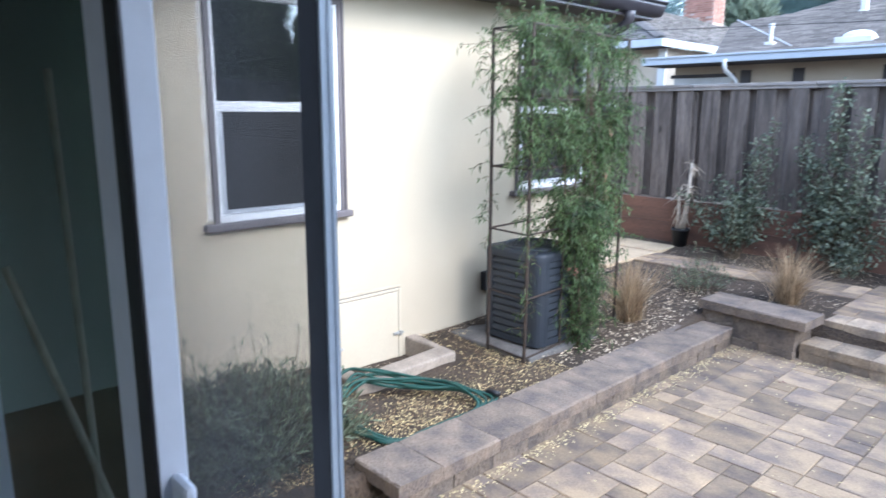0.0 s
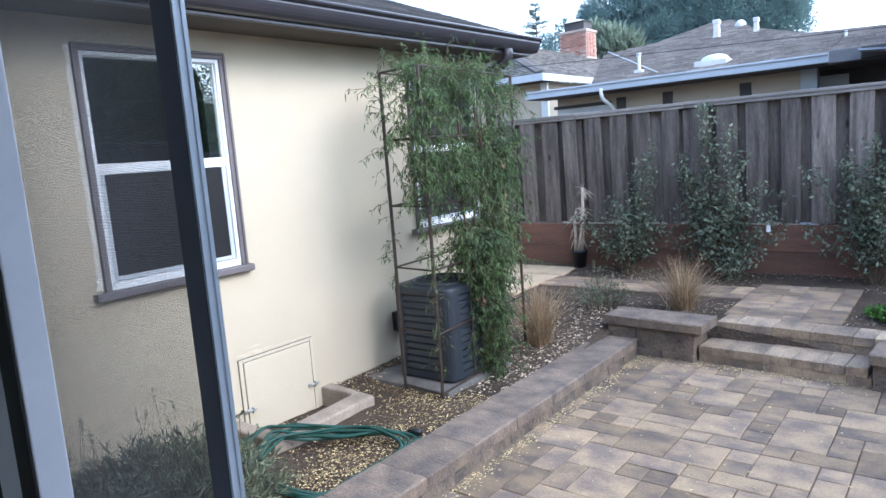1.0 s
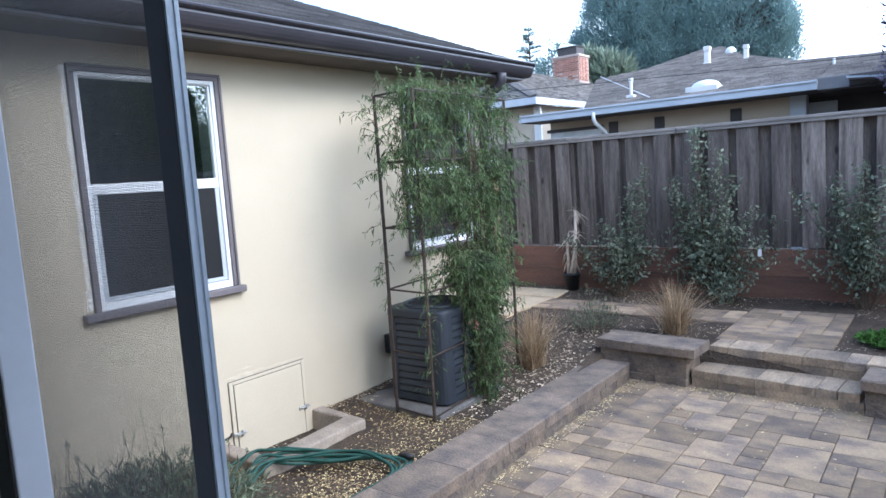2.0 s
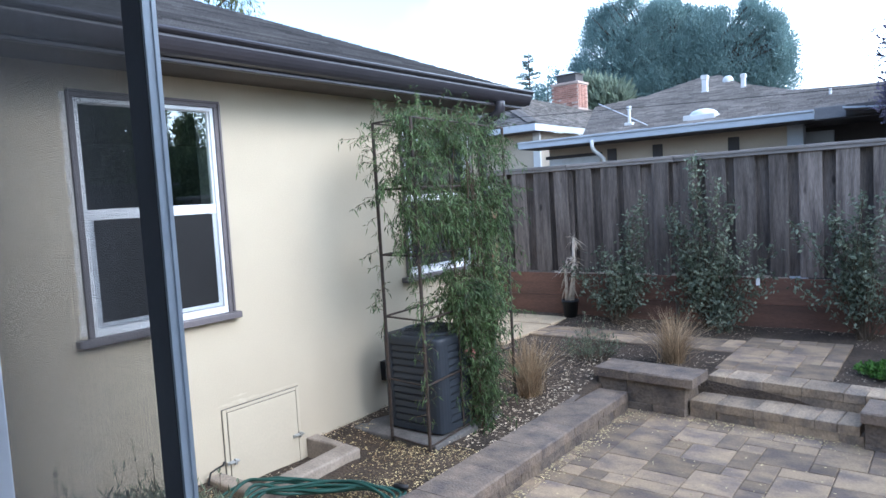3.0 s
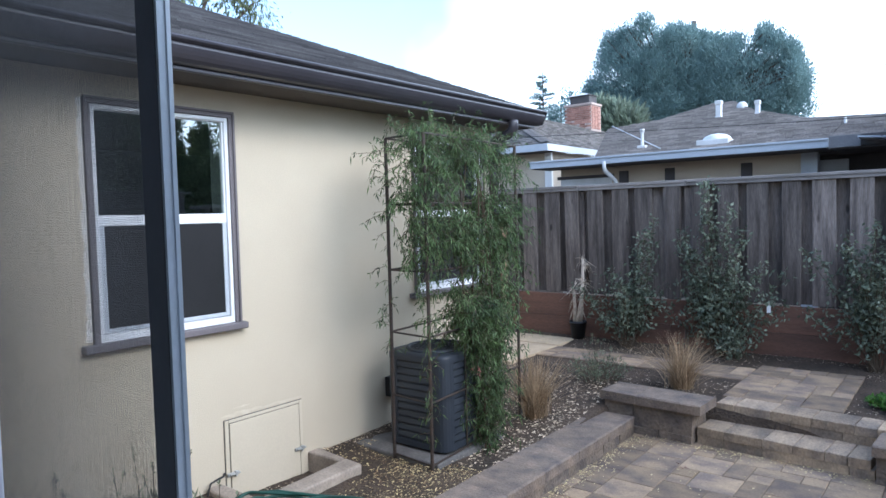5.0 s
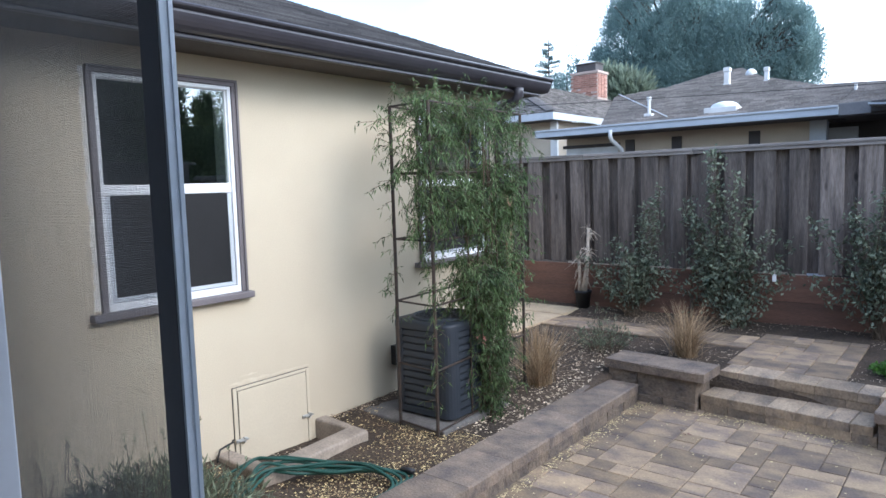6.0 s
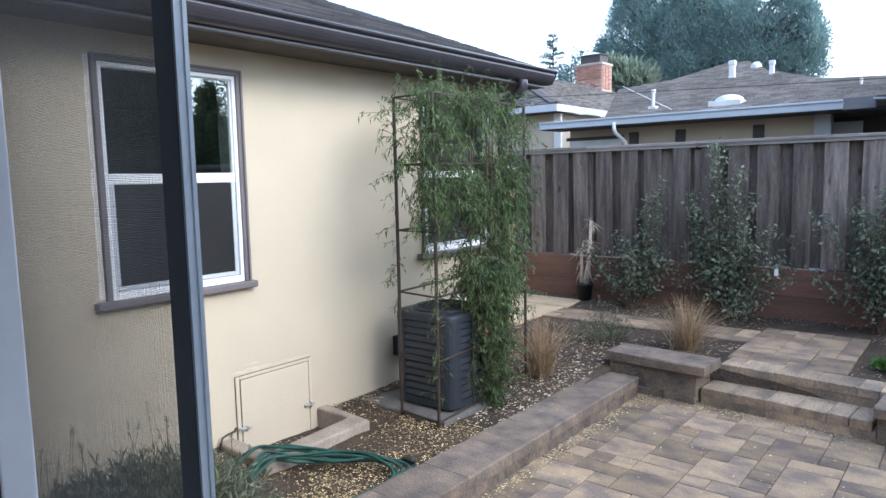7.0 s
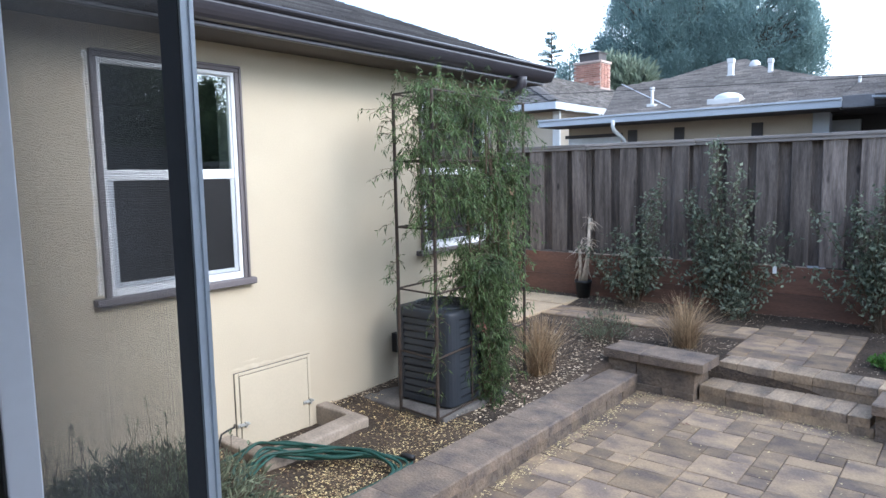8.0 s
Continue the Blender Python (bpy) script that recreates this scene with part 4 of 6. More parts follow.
# ---- air conditioner and trellis ----
def air_conditioner():
    c = Vector((0.597, 4.507, 0.187))
    pad = single("concrete_pad", box(-0.44, 0.44, -0.46, 0.44, -0.13, 0.0, 0.012), PAD, (0, 0, 0), "grey concrete pad under the air conditioner", "pad")
    pad.location = (0.51, 4.515, 0.166)
    ac = thing("air_conditioner", (0, 0, 0), "slate grey air conditioner condenser with louvred sides", "air conditioner")
    h, k = 0.297, 0.085

    def corner(sx, sy, r=0.0):
        """Points round one corner, from the y side to the x side, drawn in by r."""
        return [(sx * (h - k + (k - r) * math.sin(a)), sy * (h - k + (k - r) * math.cos(a))) for a in (math.pi / 2 * i / 5 for i in range(6))]
    octagon = corner(1, 1) + corner(1, -1)[::-1] + corner(-1, -1) + corner(-1, 1)[::-1]
    part("base_pan", prism(octagon, "z", 0.0, 0.05), METAL_AC, ac)
    inner = [(x * 0.945, y * 0.945) for x, y in octagon]
    part("coil", prism(inner, "z", 0.05, 0.68), COIL, ac, "dark condenser coil behind the louvres")
    cover = bmesh.new()
    rings = [[cover.verts.new((x * f, y * f, z)) for x, y in octagon] for f, z in ((1.008, 0.672), (1.008, 0.712), (0.992, 0.728), (0.95, 0.736), (0.0, 0.738))]
    for a, b in zip(rings, rings[1:]):
        for i in range(len(a)):
            cover.faces.new((a[i], a[(i + 1) % len(a)], b[(i + 1) % len(a)], b[i]))
    bmesh.ops.remove_doubles(cover, verts=cover.verts, dist=0.0005)
    bmesh.ops.recalc_face_normals(cover, faces=cover.faces)
    part("top_cover", cover, METAL_AC, ac, smooth=True)
    for sx, sy in ((-1, -1), (1, -1), (1, 1), (-1, 1)):
        post = ([(sx * (h - k - 0.030), sy * h)] + corner(sx, sy) + [(sx * h, sy * (h - k - 0.030)), (sx * (h - 0.012), sy * (h - k - 0.030))]
                + corner(sx, sy, 0.012)[::-1] + [(sx * (h - k - 0.030), sy * (h - 0.012))])
        part("corner_post", prism(post, "z", 0.05, 0.672), METAL_AC, ac)
    n, pitch = 11, 0.0555
    e = h - k - 0.028
    prof = [(0.002, 0.0), (-0.010, 0.004), (-0.012, 0.012), (-0.004, 0.047), (0.010, 0.0535), (0.012, 0.012)]
    for i in range(n):
        z = 0.058 + i * pitch
        part("louvre", prism([(-h + p + 0.014, z + q) for p, q in prof], "x", -e, e), METAL_AC, ac)
        part("louvre", prism([(h - p - 0.014, z + q) for p, q in prof], "x", -e, e), METAL_AC, ac)
        part("louvre", prism([(-h + p + 0.014, z + q) for p, q in prof], "y", -e, e), METAL_AC, ac)
        part("louvre", prism([(h - p - 0.014, z + q) for p, q in prof], "y", -e, e), METAL_AC, ac)
    ring = [(0.235 * math.cos(a), 0.235 * math.sin(a), 0.739) for a in (2 * math.pi * i / 40 for i in range(41))]
    grille = part("fan_ring", tube(ring, 0.017, 8), METAL_AC, ac, "raised fan ring", True)
    disc = bmesh.new()
    bmesh.ops.create_circle(disc, cap_ends=True, radius=0.228, segments=40, matrix=Matrix.Translation((0, 0, 0.7415)))
    part("fan_opening", disc, METAL_DARK, ac)
    for r in (0.05, 0.10, 0.15, 0.195):
        part("guard_wire", tube([(r * math.cos(a), r * math.sin(a), 0.752) for a in (2 * math.pi * i / 28 for i in range(29))], 0.003, 5), METAL_DARK, grille)
    for i in range(8):
        a = math.pi * i / 8
        part("guard_wire", tube([(-0.232 * math.cos(a), -0.232 * math.sin(a), 0.744), (0, 0, 0.756), (0.232 * math.cos(a), 0.232 * math.sin(a), 0.744)], 0.003, 5), METAL_DARK, grille)
    for sx, sy in ((-1, -1), (1, -1), (1, 1), (-1, 1)):
        part("foot", box(sx * 0.24 - 0.02, sx * 0.24 + 0.02, sy * 0.24 - 0.02, sy * 0.24 + 0.02, -0.018, 0.0, 0.003), BLACK, ac)
    ac.location, ac.rotation_euler = c, (0, 0, radians(1))
    d = thing("disconnect_box", (0.05, 4.54, 0.4), "small dark electrical disconnect box on the wall", "electrical box")
    part("case", box(0.0, 0.055, 4.51, 4.63, 0.43, 0.60, 0.006), BLACK, d)
    part("cover", box(0.055, 0.062, 4.505, 4.635, 0.435, 0.605, 0.003), METAL_DARK, d)
    part("conduit", tube([(0.03, 4.57, 0.431), (0.04, 4.57, 0.34), (0.12, 4.57, 0.30), (0.29, 4.60, 0.29)], 0.012, 8), BLACK, d)


air_conditioner()

TREL = ((0.53, 4.045), (0.940, 4.0), (0.830, 5.36), (0.42, 5.38))


def trellis():
    t = thing("trellis", (0.7, 4.7, 0.15), "tall rusty iron trellis frame over the air conditioner", "trellis")
    top = 2.565
    for x, y in TREL:
        part("post", tube([(x, y, 0.10), (x + 0.004, y, 1.3), (x, y, top)], 0.0130, 8), IRON, t)
    for z in (0.175, 0.63, 1.11, 1.58, 2.07, top):
        for k in range(4):
            a, b = TREL[k], TREL[(k + 1) % 4]
            if z > 1.0 or k < 2:
                part("rung", tube([(*a, z), (*b, z)], 0.0080, 6), IRON, t)
    for f in (0.35, 0.68):
        x, y = TREL[1][0] + (TREL[2][0] - TREL[1][0]) * f, TREL[1][1] + (TREL[2][1] - TREL[1][1]) * f
        part("upright", tube([(x, y, 0.10), (x, y, top)], 0.0075, 6), IRON, t)


trellis()


def vine():
    g = random.Random(8)
    v = thing("climbing_vine", (0.92, 4.65, 0.14), "green climbing vine with narrow drooping leaves on the trellis", "vine")
    spots, shoots = [], []

    def shoot(p, d, length, step=0.045, droop=0.05, dense=5):
        p, d = Vector(p), Vector(d).normalized()
        pts = [p.copy()]
        done = 0.0
        while done < length:
            d = (d + unit(g) * 0.28 + Vector((0, 0, -droop))).normalized()
            p = p + d * step
            done += step
            pts.append(p.copy())
            for _ in range(dense):
                if p.x > 0.06:
                    spots.append(spot(g, p + unit(g) * 0.012, g.uniform(0.030, 0.058), g.uniform(0.0065, 0.0125), g.uniform(0.25, 0.75), -0.25, d * 0.5))
        shoots.append(pts)

    def side(f):
        return (TREL[1][0] + (TREL[2][0] - TREL[1][0]) * f, TREL[1][1] + (TREL[2][1] - TREL[1][1]) * f)

    # the trunk's thick sleeve of leaves
    for _ in range(600):
        z = 0.10 + 1.35 * g.random() ** 0.8
        f = g.gauss(0.48 + 0.03 * z, 0.038 + 0.052 * max(0.0, z - 0.2))
        x, y = side(f)
        shoot((x + g.uniform(-0.10, 0.14), y, z), (g.uniform(-0.3, 0.7), g.uniform(-0.5, 0.5), g.uniform(-0.6, 0.5)), g.uniform(0.08, 0.22), droop=0.14)
    # the hanging mass on the tall side, with a few openings in it
    for _ in range(1400):
        z = g.uniform(1.12, 2.60)
        low = -0.08 if z > 1.6 else -0.08 + 0.85 * (1.6 - z)
        f = g.uniform(low, 0.80 - 0.06 * max(0.0, 1.6 - z))
        if f < 0.32 and g.random() < (0.22 if z > 2.25 else 0.36 if z > 1.75 else 0.80):
            continue
        if noise.noise(Vector((f * 4.2, z * 2.4, 3))) < -0.08 or (f - 0.16) ** 2 / 0.02 + (z - 2.22) ** 2 / 0.02 < 1 and g.random() < 0.8:
            continue
        x, y = side(f)
        shoot((x + g.uniform(-0.16, 0.10), y, z), (g.uniform(-0.4, 0.8), g.uniform(-0.6, 0.6), g.uniform(-0.7, 0.4)), g.uniform(0.12, 0.34), droop=0.14)
    # looser sprays on the near side, thin towards the outer post
    for _ in range(78):
        f = g.random() ** 0.45
        x = TREL[0][0] + (TREL[1][0] - TREL[0][0]) * f
        z = 2.56 - (0.45 + 0.55 * f) * g.random() ** 1.2
        shoot((x, 4.02 + g.uniform(-0.06, 0.12), z), (g.uniform(-0.6, 0.5), g.uniform(-0.5, 0.3), g.uniform(-0.5, 0.3)), g.uniform(0.10, 0.26), droop=0.16, dense=4)
    for _ in range(95):
        f = g.random()
        x, y = g.uniform(0.5, 0.95), 4.0 + 1.2 * f
        shoot((x, y, 2.50), (g.uniform(-0.4, 0.4), g.uniform(-0.5, 0.5), 0.6), g.uniform(0.12, 0.30), droop=0.15, dense=4)
    for _ in range(26):
        shoot((0.53 + g.uniform(-0.03, 0.03), 4.035, g.uniform(0.9, 2.4)), (g.uniform(-1, 0.3), g.uniform(-0.6, 0.3), g.uniform(-0.3, 0.3)), g.uniform(0.04, 0.12), droop=0.15, dense=2)
    for _ in range(60):
        shoot((0.94, 4.0, g.uniform(0.35, 1.6)), (g.uniform(-0.6, 0.6), g.uniform(-0.6, 0.3), g.uniform(-0.4, 0.4)), g.uniform(0.04, 0.10), droop=0.15, dense=2)
    for _ in range(5):
        shoot((0.53, 4.03, g.uniform(2.15, 2.50)), (-0.9, g.uniform(-0.7, 0.1), g.uniform(-0.1, 0.4)), g.uniform(0.12, 0.28), droop=0.10, dense=2)
    for _ in range(16):
        shoot((0.83, 5.34, g.uniform(0.6, 2.0)), (g.uniform(-0.2, 0.9), g.uniform(-0.3, 0.6), g.uniform(-0.2, 0.4)), g.uniform(0.08, 0.22), droop=0.14, dense=3)
    leaves("foliage", spots, VINE, v)["kind"] = "stuff"
    petals = [spot(g, Vector((0.99, 4.50, 0.78)) + unit(g) * 0.035, g.uniform(0.015, 0.03), g.uniform(0.010, 0.018), 0.2) for _ in range(16)]
    leaves("blossom", petals, BLOSSOM, v, "small faded pink blossom")
    bm = bmesh.new()
    for pts in shoots:
        tube(pts[::2] if len(pts) > 4 else pts, 0.0018, 3, bm)
    for k in range(5):
        x, y = 0.92 + 0.02 * math.cos(k * 1.3), 4.65 + 0.04 * math.sin(k * 1.3)
        pts = [(x, y, 0.08)] + [(x + 0.04 * math.sin(z * 3 + k), y + 0.05 * math.cos(z * 2.4 + k) + 0.05 * (k - 2) * z, z) for z in (0.3, 0.6, 0.9, 1.2, 1.6, 2.0, 2.4)]
        tube(pts, 0.012, 6, bm, 0.004)
    part("stem", bm, STEM, v, "twining brown stems")["kind"] = "stuff"


vine()


# ---- plants ----
def leafy_shrub(x, y, base, wide, tall, count, seed, spires=()):
    g = random.Random(seed)
    s = thing("shrub", (x, y, base), "loose evergreen shrub with grey-green oval leaves before the fence", "shrub", "shrubs along the fence")
    spots, bm = [], bmesh.new()
    tips = [(x + g.gauss(0, wide * 0.34), y + g.uniform(-0.22, 0.16), base + tall * g.uniform(0.42, 0.95)) for _ in range(count)]
    tips += [(x + dx, y + g.uniform(-0.05, 0.05), base + h) for dx, h in spires for _ in range(2)]
    for tip in tips:
        a, b = Vector((x + g.uniform(-0.08, 0.08), y + g.uniform(-0.05, 0.05), base - 0.03)), Vector(tip)
        mid = a.lerp(b, 0.5) + Vector((g.uniform(-0.06, 0.06), g.uniform(-0.05, 0.05), 0.05))
        pts = [a, a.lerp(mid, 0.5), mid, mid.lerp(b, 0.5), b]
        tube(pts, 0.007, 5, bm, 0.002)
        n = int(14 + 52 * (b - a).length)
        for k in range(n):
            f = g.uniform(0.28, 1.0)
            p = pts[int(f * 3.999)].lerp(pts[int(f * 3.999) + 1], f * 3.999 % 1)
            q = p + Vector((g.gauss(0, 0.06), g.gauss(0, 0.05), g.gauss(0, 0.05))) * (1.25 - f * 0.5)
            spots.append(spot(g, q, g.uniform(0.042, 0.072), g.uniform(0.025, 0.039), g.uniform(0, 0.3), 0.25))
    leaves("foliage", spots, SHRUB, s)["kind"] = "stuff"
    part("branch", bm, STEM, s)["kind"] = "stuff"


leafy_shrub(0.60, 8.26, 0.29, 0.80, 1.05, 30, 1, ((0.25, 1.45), (0.34, 1.60), (0.15, 1.30)))
leafy_shrub(1.70, 8.28, 0.29, 0.92, 1.20, 36, 2, ((-0.16, 2.02), (-0.12, 1.95), (0.12, 1.72), (0.28, 1.45), (-0.40, 1.45), (-0.48, 1.35)))
leafy_shrub(3.22, 8.26, 0.29, 0.88, 1.35, 28, 3, ((0.0, 1.5), (0.25, 1.6), (-0.26, 1.4)))
tag = [o for o in scene.objects if o.name.startswith("shrub")][1]
part("plant_tag", box(2.238, 2.278, 8.098, 8.102, 0.845, 0.925, 0.001), VINYL, tag, "white plastic plant tag")
leafy_shrub(1.86, 8.2, 0.28, 0.55, 0.35, 10, 4)


def tuft_grass(x, y, z, tall, wide, seed, label):
    g = random.Random(seed)
    t = thing("ornamental_grass", (x, y, z), label, "grass", "grass tufts")
    spots = []
    verts, faces = [], []
    for _ in range(480):
        a = g.uniform(0, 2 * math.pi)
        lean = abs(g.gauss(0, 0.42))
        h = tall * g.uniform(0.55, 1.1)
        d = Vector((math.cos(a), math.sin(a), 0))
        s = Vector((-math.sin(a), math.cos(a), 0)).lerp(Vector((g.uniform(-1, 1), g.uniform(-1, 1), 0)), 0.5).normalized()
        p = Vector((g.gauss(0, 0.045), g.gauss(0, 0.045), 0))
        k = len(verts)
        for f, w in ((0, 0.0026), (0.4, 0.0023), (0.75, 0.0016), (1.0, 0.0004)):
            c = p + d * (wide * lean * (f ** 1.7) * 1.5) + Vector((0, 0, h * f * (1 - 0.22 * lean * f)))
            verts.extend((c - s * w, c + s * w))
        for j in range(3):
            faces.append((k + 2 * j, k + 2 * j + 1, k + 2 * j + 3, k + 2 * j + 2))
    me = bpy.data.meshes.new("blades")
    me.from_pydata([tuple(v) for v in verts], [], faces)
    me.materials.append(STRAW)
    ob = new("blades", me)
    ob.parent = t
    tagged(ob, kind="stuff")


tuft_grass(0.92, 5.46, 0.15, 0.58, 0.50, 1, "dry straw-coloured ornamental grass beside the trellis")
tuft_grass(1.80, 6.72, 0.255, 0.53, 0.58, 2, "dry straw-coloured ornamental grass behind the pier wall")


def low_bush(name, x, y, z, wide, tall, count, mat, seed, label, length=(0.03, 0.06), width=(0.006, 0.012), spikes=0):
    g = random.Random(seed)
    b = thing(name, (x, y, z), label, "bush")
    spots, bm = [], bmesh.new()
    for _ in range(count):
        a, r = g.uniform(0, 2 * math.pi), g.random() ** 0.6
        top = Vector((x + math.cos(a) * r * wide / 2, y + math.sin(a) * r * wide / 2, z + tall * (1 - 0.55 * r * r) * g.uniform(0.65, 1.0)))
        root = Vector((x + math.cos(a) * r * wide * 0.2, y + math.sin(a) * r * wide * 0.2, z))
        mid = root.lerp(top, 0.55) + Vector((0, 0, 0.04 * tall))
        tube([root, mid, top], 0.003, 3, bm, 0.0012)
        out = (top - root).normalized()
        for k in range(16):
            f = g.uniform(0.2, 1.0)
            p = root.lerp(mid, f / 0.55) if f < 0.55 else mid.lerp(top, (f - 0.55) / 0.45)
            spots.append(spot(g, p, g.uniform(*length), g.uniform(*width), 0.05, 0.3, out * 0.9))
    for _ in range(spikes):
        a, r = g.uniform(0, 2 * math.pi), g.random() ** 0.5
        p = Vector((x + math.cos(a) * r * wide * 0.42, y + math.sin(a) * r * wide * 0.42, z + tall * 0.75))
        q = p + Vector((g.gauss(0, 0.03), g.gauss(0, 0.03), tall * g.uniform(0.25, 0.5)))
        tube([p, q], 0.0016, 3, bm)
        for k in range(9):
            spots.append(spot(g, p.lerp(q, g.uniform(0.72, 1.0)), 0.016, 0.010, 0.0, 0.5))
    leaves("foliage", spots, mat, b)["kind"] = "stuff"
    part("stem", bm, STEM, b)["kind"] = "stuff"


low_bush("lavender_bush", 0.85, 1.85, 0.13, 1.30, 0.52, 520, LAVENDER, 5, "grey-green lavender bush at the foot of the house wall", (0.05, 0.10), (0.007, 0.013), 26)
low_bush("low_bush", 1.02, 6.56, 0.24, 0.72, 0.40, 76, LAVENDER, 6, "wispy grey-green bush in the bare bed", (0.03, 0.06), (0.005, 0.010), 10)
low_bush("ground_cover", 3.52, 7.0, 0.262, 0.52, 0.13, 110, LOWGREEN, 7, "bright green ground cover beside the paved path", (0.03, 0.05), (0.015, 0.03))


def potted_plant():
    x, y, z = -0.15, 8.39, 0.298
    g = random.Random(9)
    p = thing("potted_plant", (x, y, z), "half-dead cane plant in a black plastic pot", "potted plant")
    out = [(0.085, 0.0), (0.105, 0.2), (0.115, 0.2), (0.115, 0.235), (0.100, 0.235), (0.090, 0.205)]
    bm = bmesh.new()
    n = 20
    rings = [[bm.verts.new((x + r * math.cos(2 * math.pi * k / n), y + r * math.sin(2 * math.pi * k / n), z + h)) for k in range(n)] for r, h in out]
    for a, b in zip(rings, rings[1:]):
        for k in range(n):
            bm.faces.new((a[k], a[(k + 1) % n], b[(k + 1) % n], b[k]))
    bm.faces.new(list(reversed(rings[0])))
    part("pot", bm, BLACK, p, "black plastic nursery pot", True)
    soil = bmesh.new()
    bmesh.ops.create_circle(soil, cap_ends=True, radius=0.094, segments=20, matrix=Matrix.Translation((x, y, z + 0.205)))
    part("potting_soil", soil, SOIL, p)
    spots = []
    for dx, dy, h, lean in ((-0.050, 0, 0.48, -0.02), (0.030, 0.01, 0.86, 0.04), (0.0, -0.030, 0.58, 0.09)):
        a = Vector((x + dx, y + dy, z + 0.2))
        b = a + Vector((lean, 0.02, h))
        part("cane", tube([a, a.lerp(b, 0.5) + Vector((0.012, 0, 0)), b], 0.027, 8, None, 0.018), CANE, p, smooth=True)
        for k in range(26):
            q = a.lerp(b, g.uniform(0.90, 1.02))
            spots.append(spot(g, q, g.uniform(0.10, 0.22), g.uniform(0.014, 0.024), g.uniform(0.2, 1.2), 0.7))
        for k in range(8):
            q = a.lerp(b, g.uniform(0.35, 0.9))
            spots.append(spot(g, q, g.uniform(0.08, 0.16), g.uniform(0.014, 0.022), g.uniform(0.8, 1.4), 0.2))
    leaves("dry_leaves", spots, CANE, p, "withered strap leaves")["kind"] = "stuff"


potted_plant()


# ---- hose, litter ----
def hose():
    g = random.Random(12)
    h = thing("garden_hose", (0.80, 3.0, 0.14), "green rubber garden hose coiled loosely on the soil", "hose")
    # long loose loops: over the curb's corner, out to the garden wall, back along its foot
    ring = [(1.245, 3.40, 0.150), (1.06, 3.28, 0.165), (0.82, 3.10, 0.165), (0.62, 2.93, 0.180), (0.50, 2.74, 0.19), (0.66, 2.52, 0.165), (0.98, 2.42, 0.155),
            (1.235, 2.55, 0.142), (1.245, 2.95, 0.142)]
    keys = []
    for k in range(7):
        reach, wide = g.uniform(-0.22, 0.05), g.uniform(-0.10, 0.12)
        for i, (x, y, z) in enumerate(ring):
            dy = reach if i in (0, 8) else reach * 0.3 if i == 1 else g.uniform(-0.05, 0.05)
            dx = (wide * (0.4 if i in (2, 6) else 1.0) + g.uniform(-0.03, 0.03)) if 2 <= i <= 6 else 0.0
            z += (0.008 * k + g.uniform(0, 0.022)) if 1 <= i <= 6 else 0.0
            if x + dx < 0.64 and y + dy > 2.72:
                z = max(z, 0.222 + 0.008 * k)
            keys.append(Vector((min(x + dx, 1.252), y + dy, z)))
    pts = []
    for i in range(1, len(keys) - 2):
        p0, p1, p2, p3 = keys[i - 1:i + 3]
        for s in range(8):
            u = s / 8
            pts.append(0.5 * (2 * p1 + (p2 - p0) * u + (2 * p0 - 5 * p1 + 4 * p2 - p3) * u * u + (3 * p1 - p0 - 3 * p2 + p3) * u ** 3))
    part("coil", tube(pts, 0.0098, 8), HOSE, h, smooth=True)
    tail = [(1.00, 3.25, 0.215), (0.76, 3.08, 0.235), (0.55, 2.94, 0.262), (0.38, 2.81, 0.250), (0.33, 2.62, 0.19), (0.29, 2.45, 0.165), (0.24, 2.20, 0.165)]
    part("tail", tube(tail, 0.0098, 8), HOSE, h, smooth=True)
    end = [(1.16, 3.36, 0.185), (1.20, 3.375, 0.183), (1.25, 3.385, 0.180)]
    part("nozzle", tube(end, 0.014, 10, None, 0.018), BLACK, h, "black hose nozzle", True)


hose()


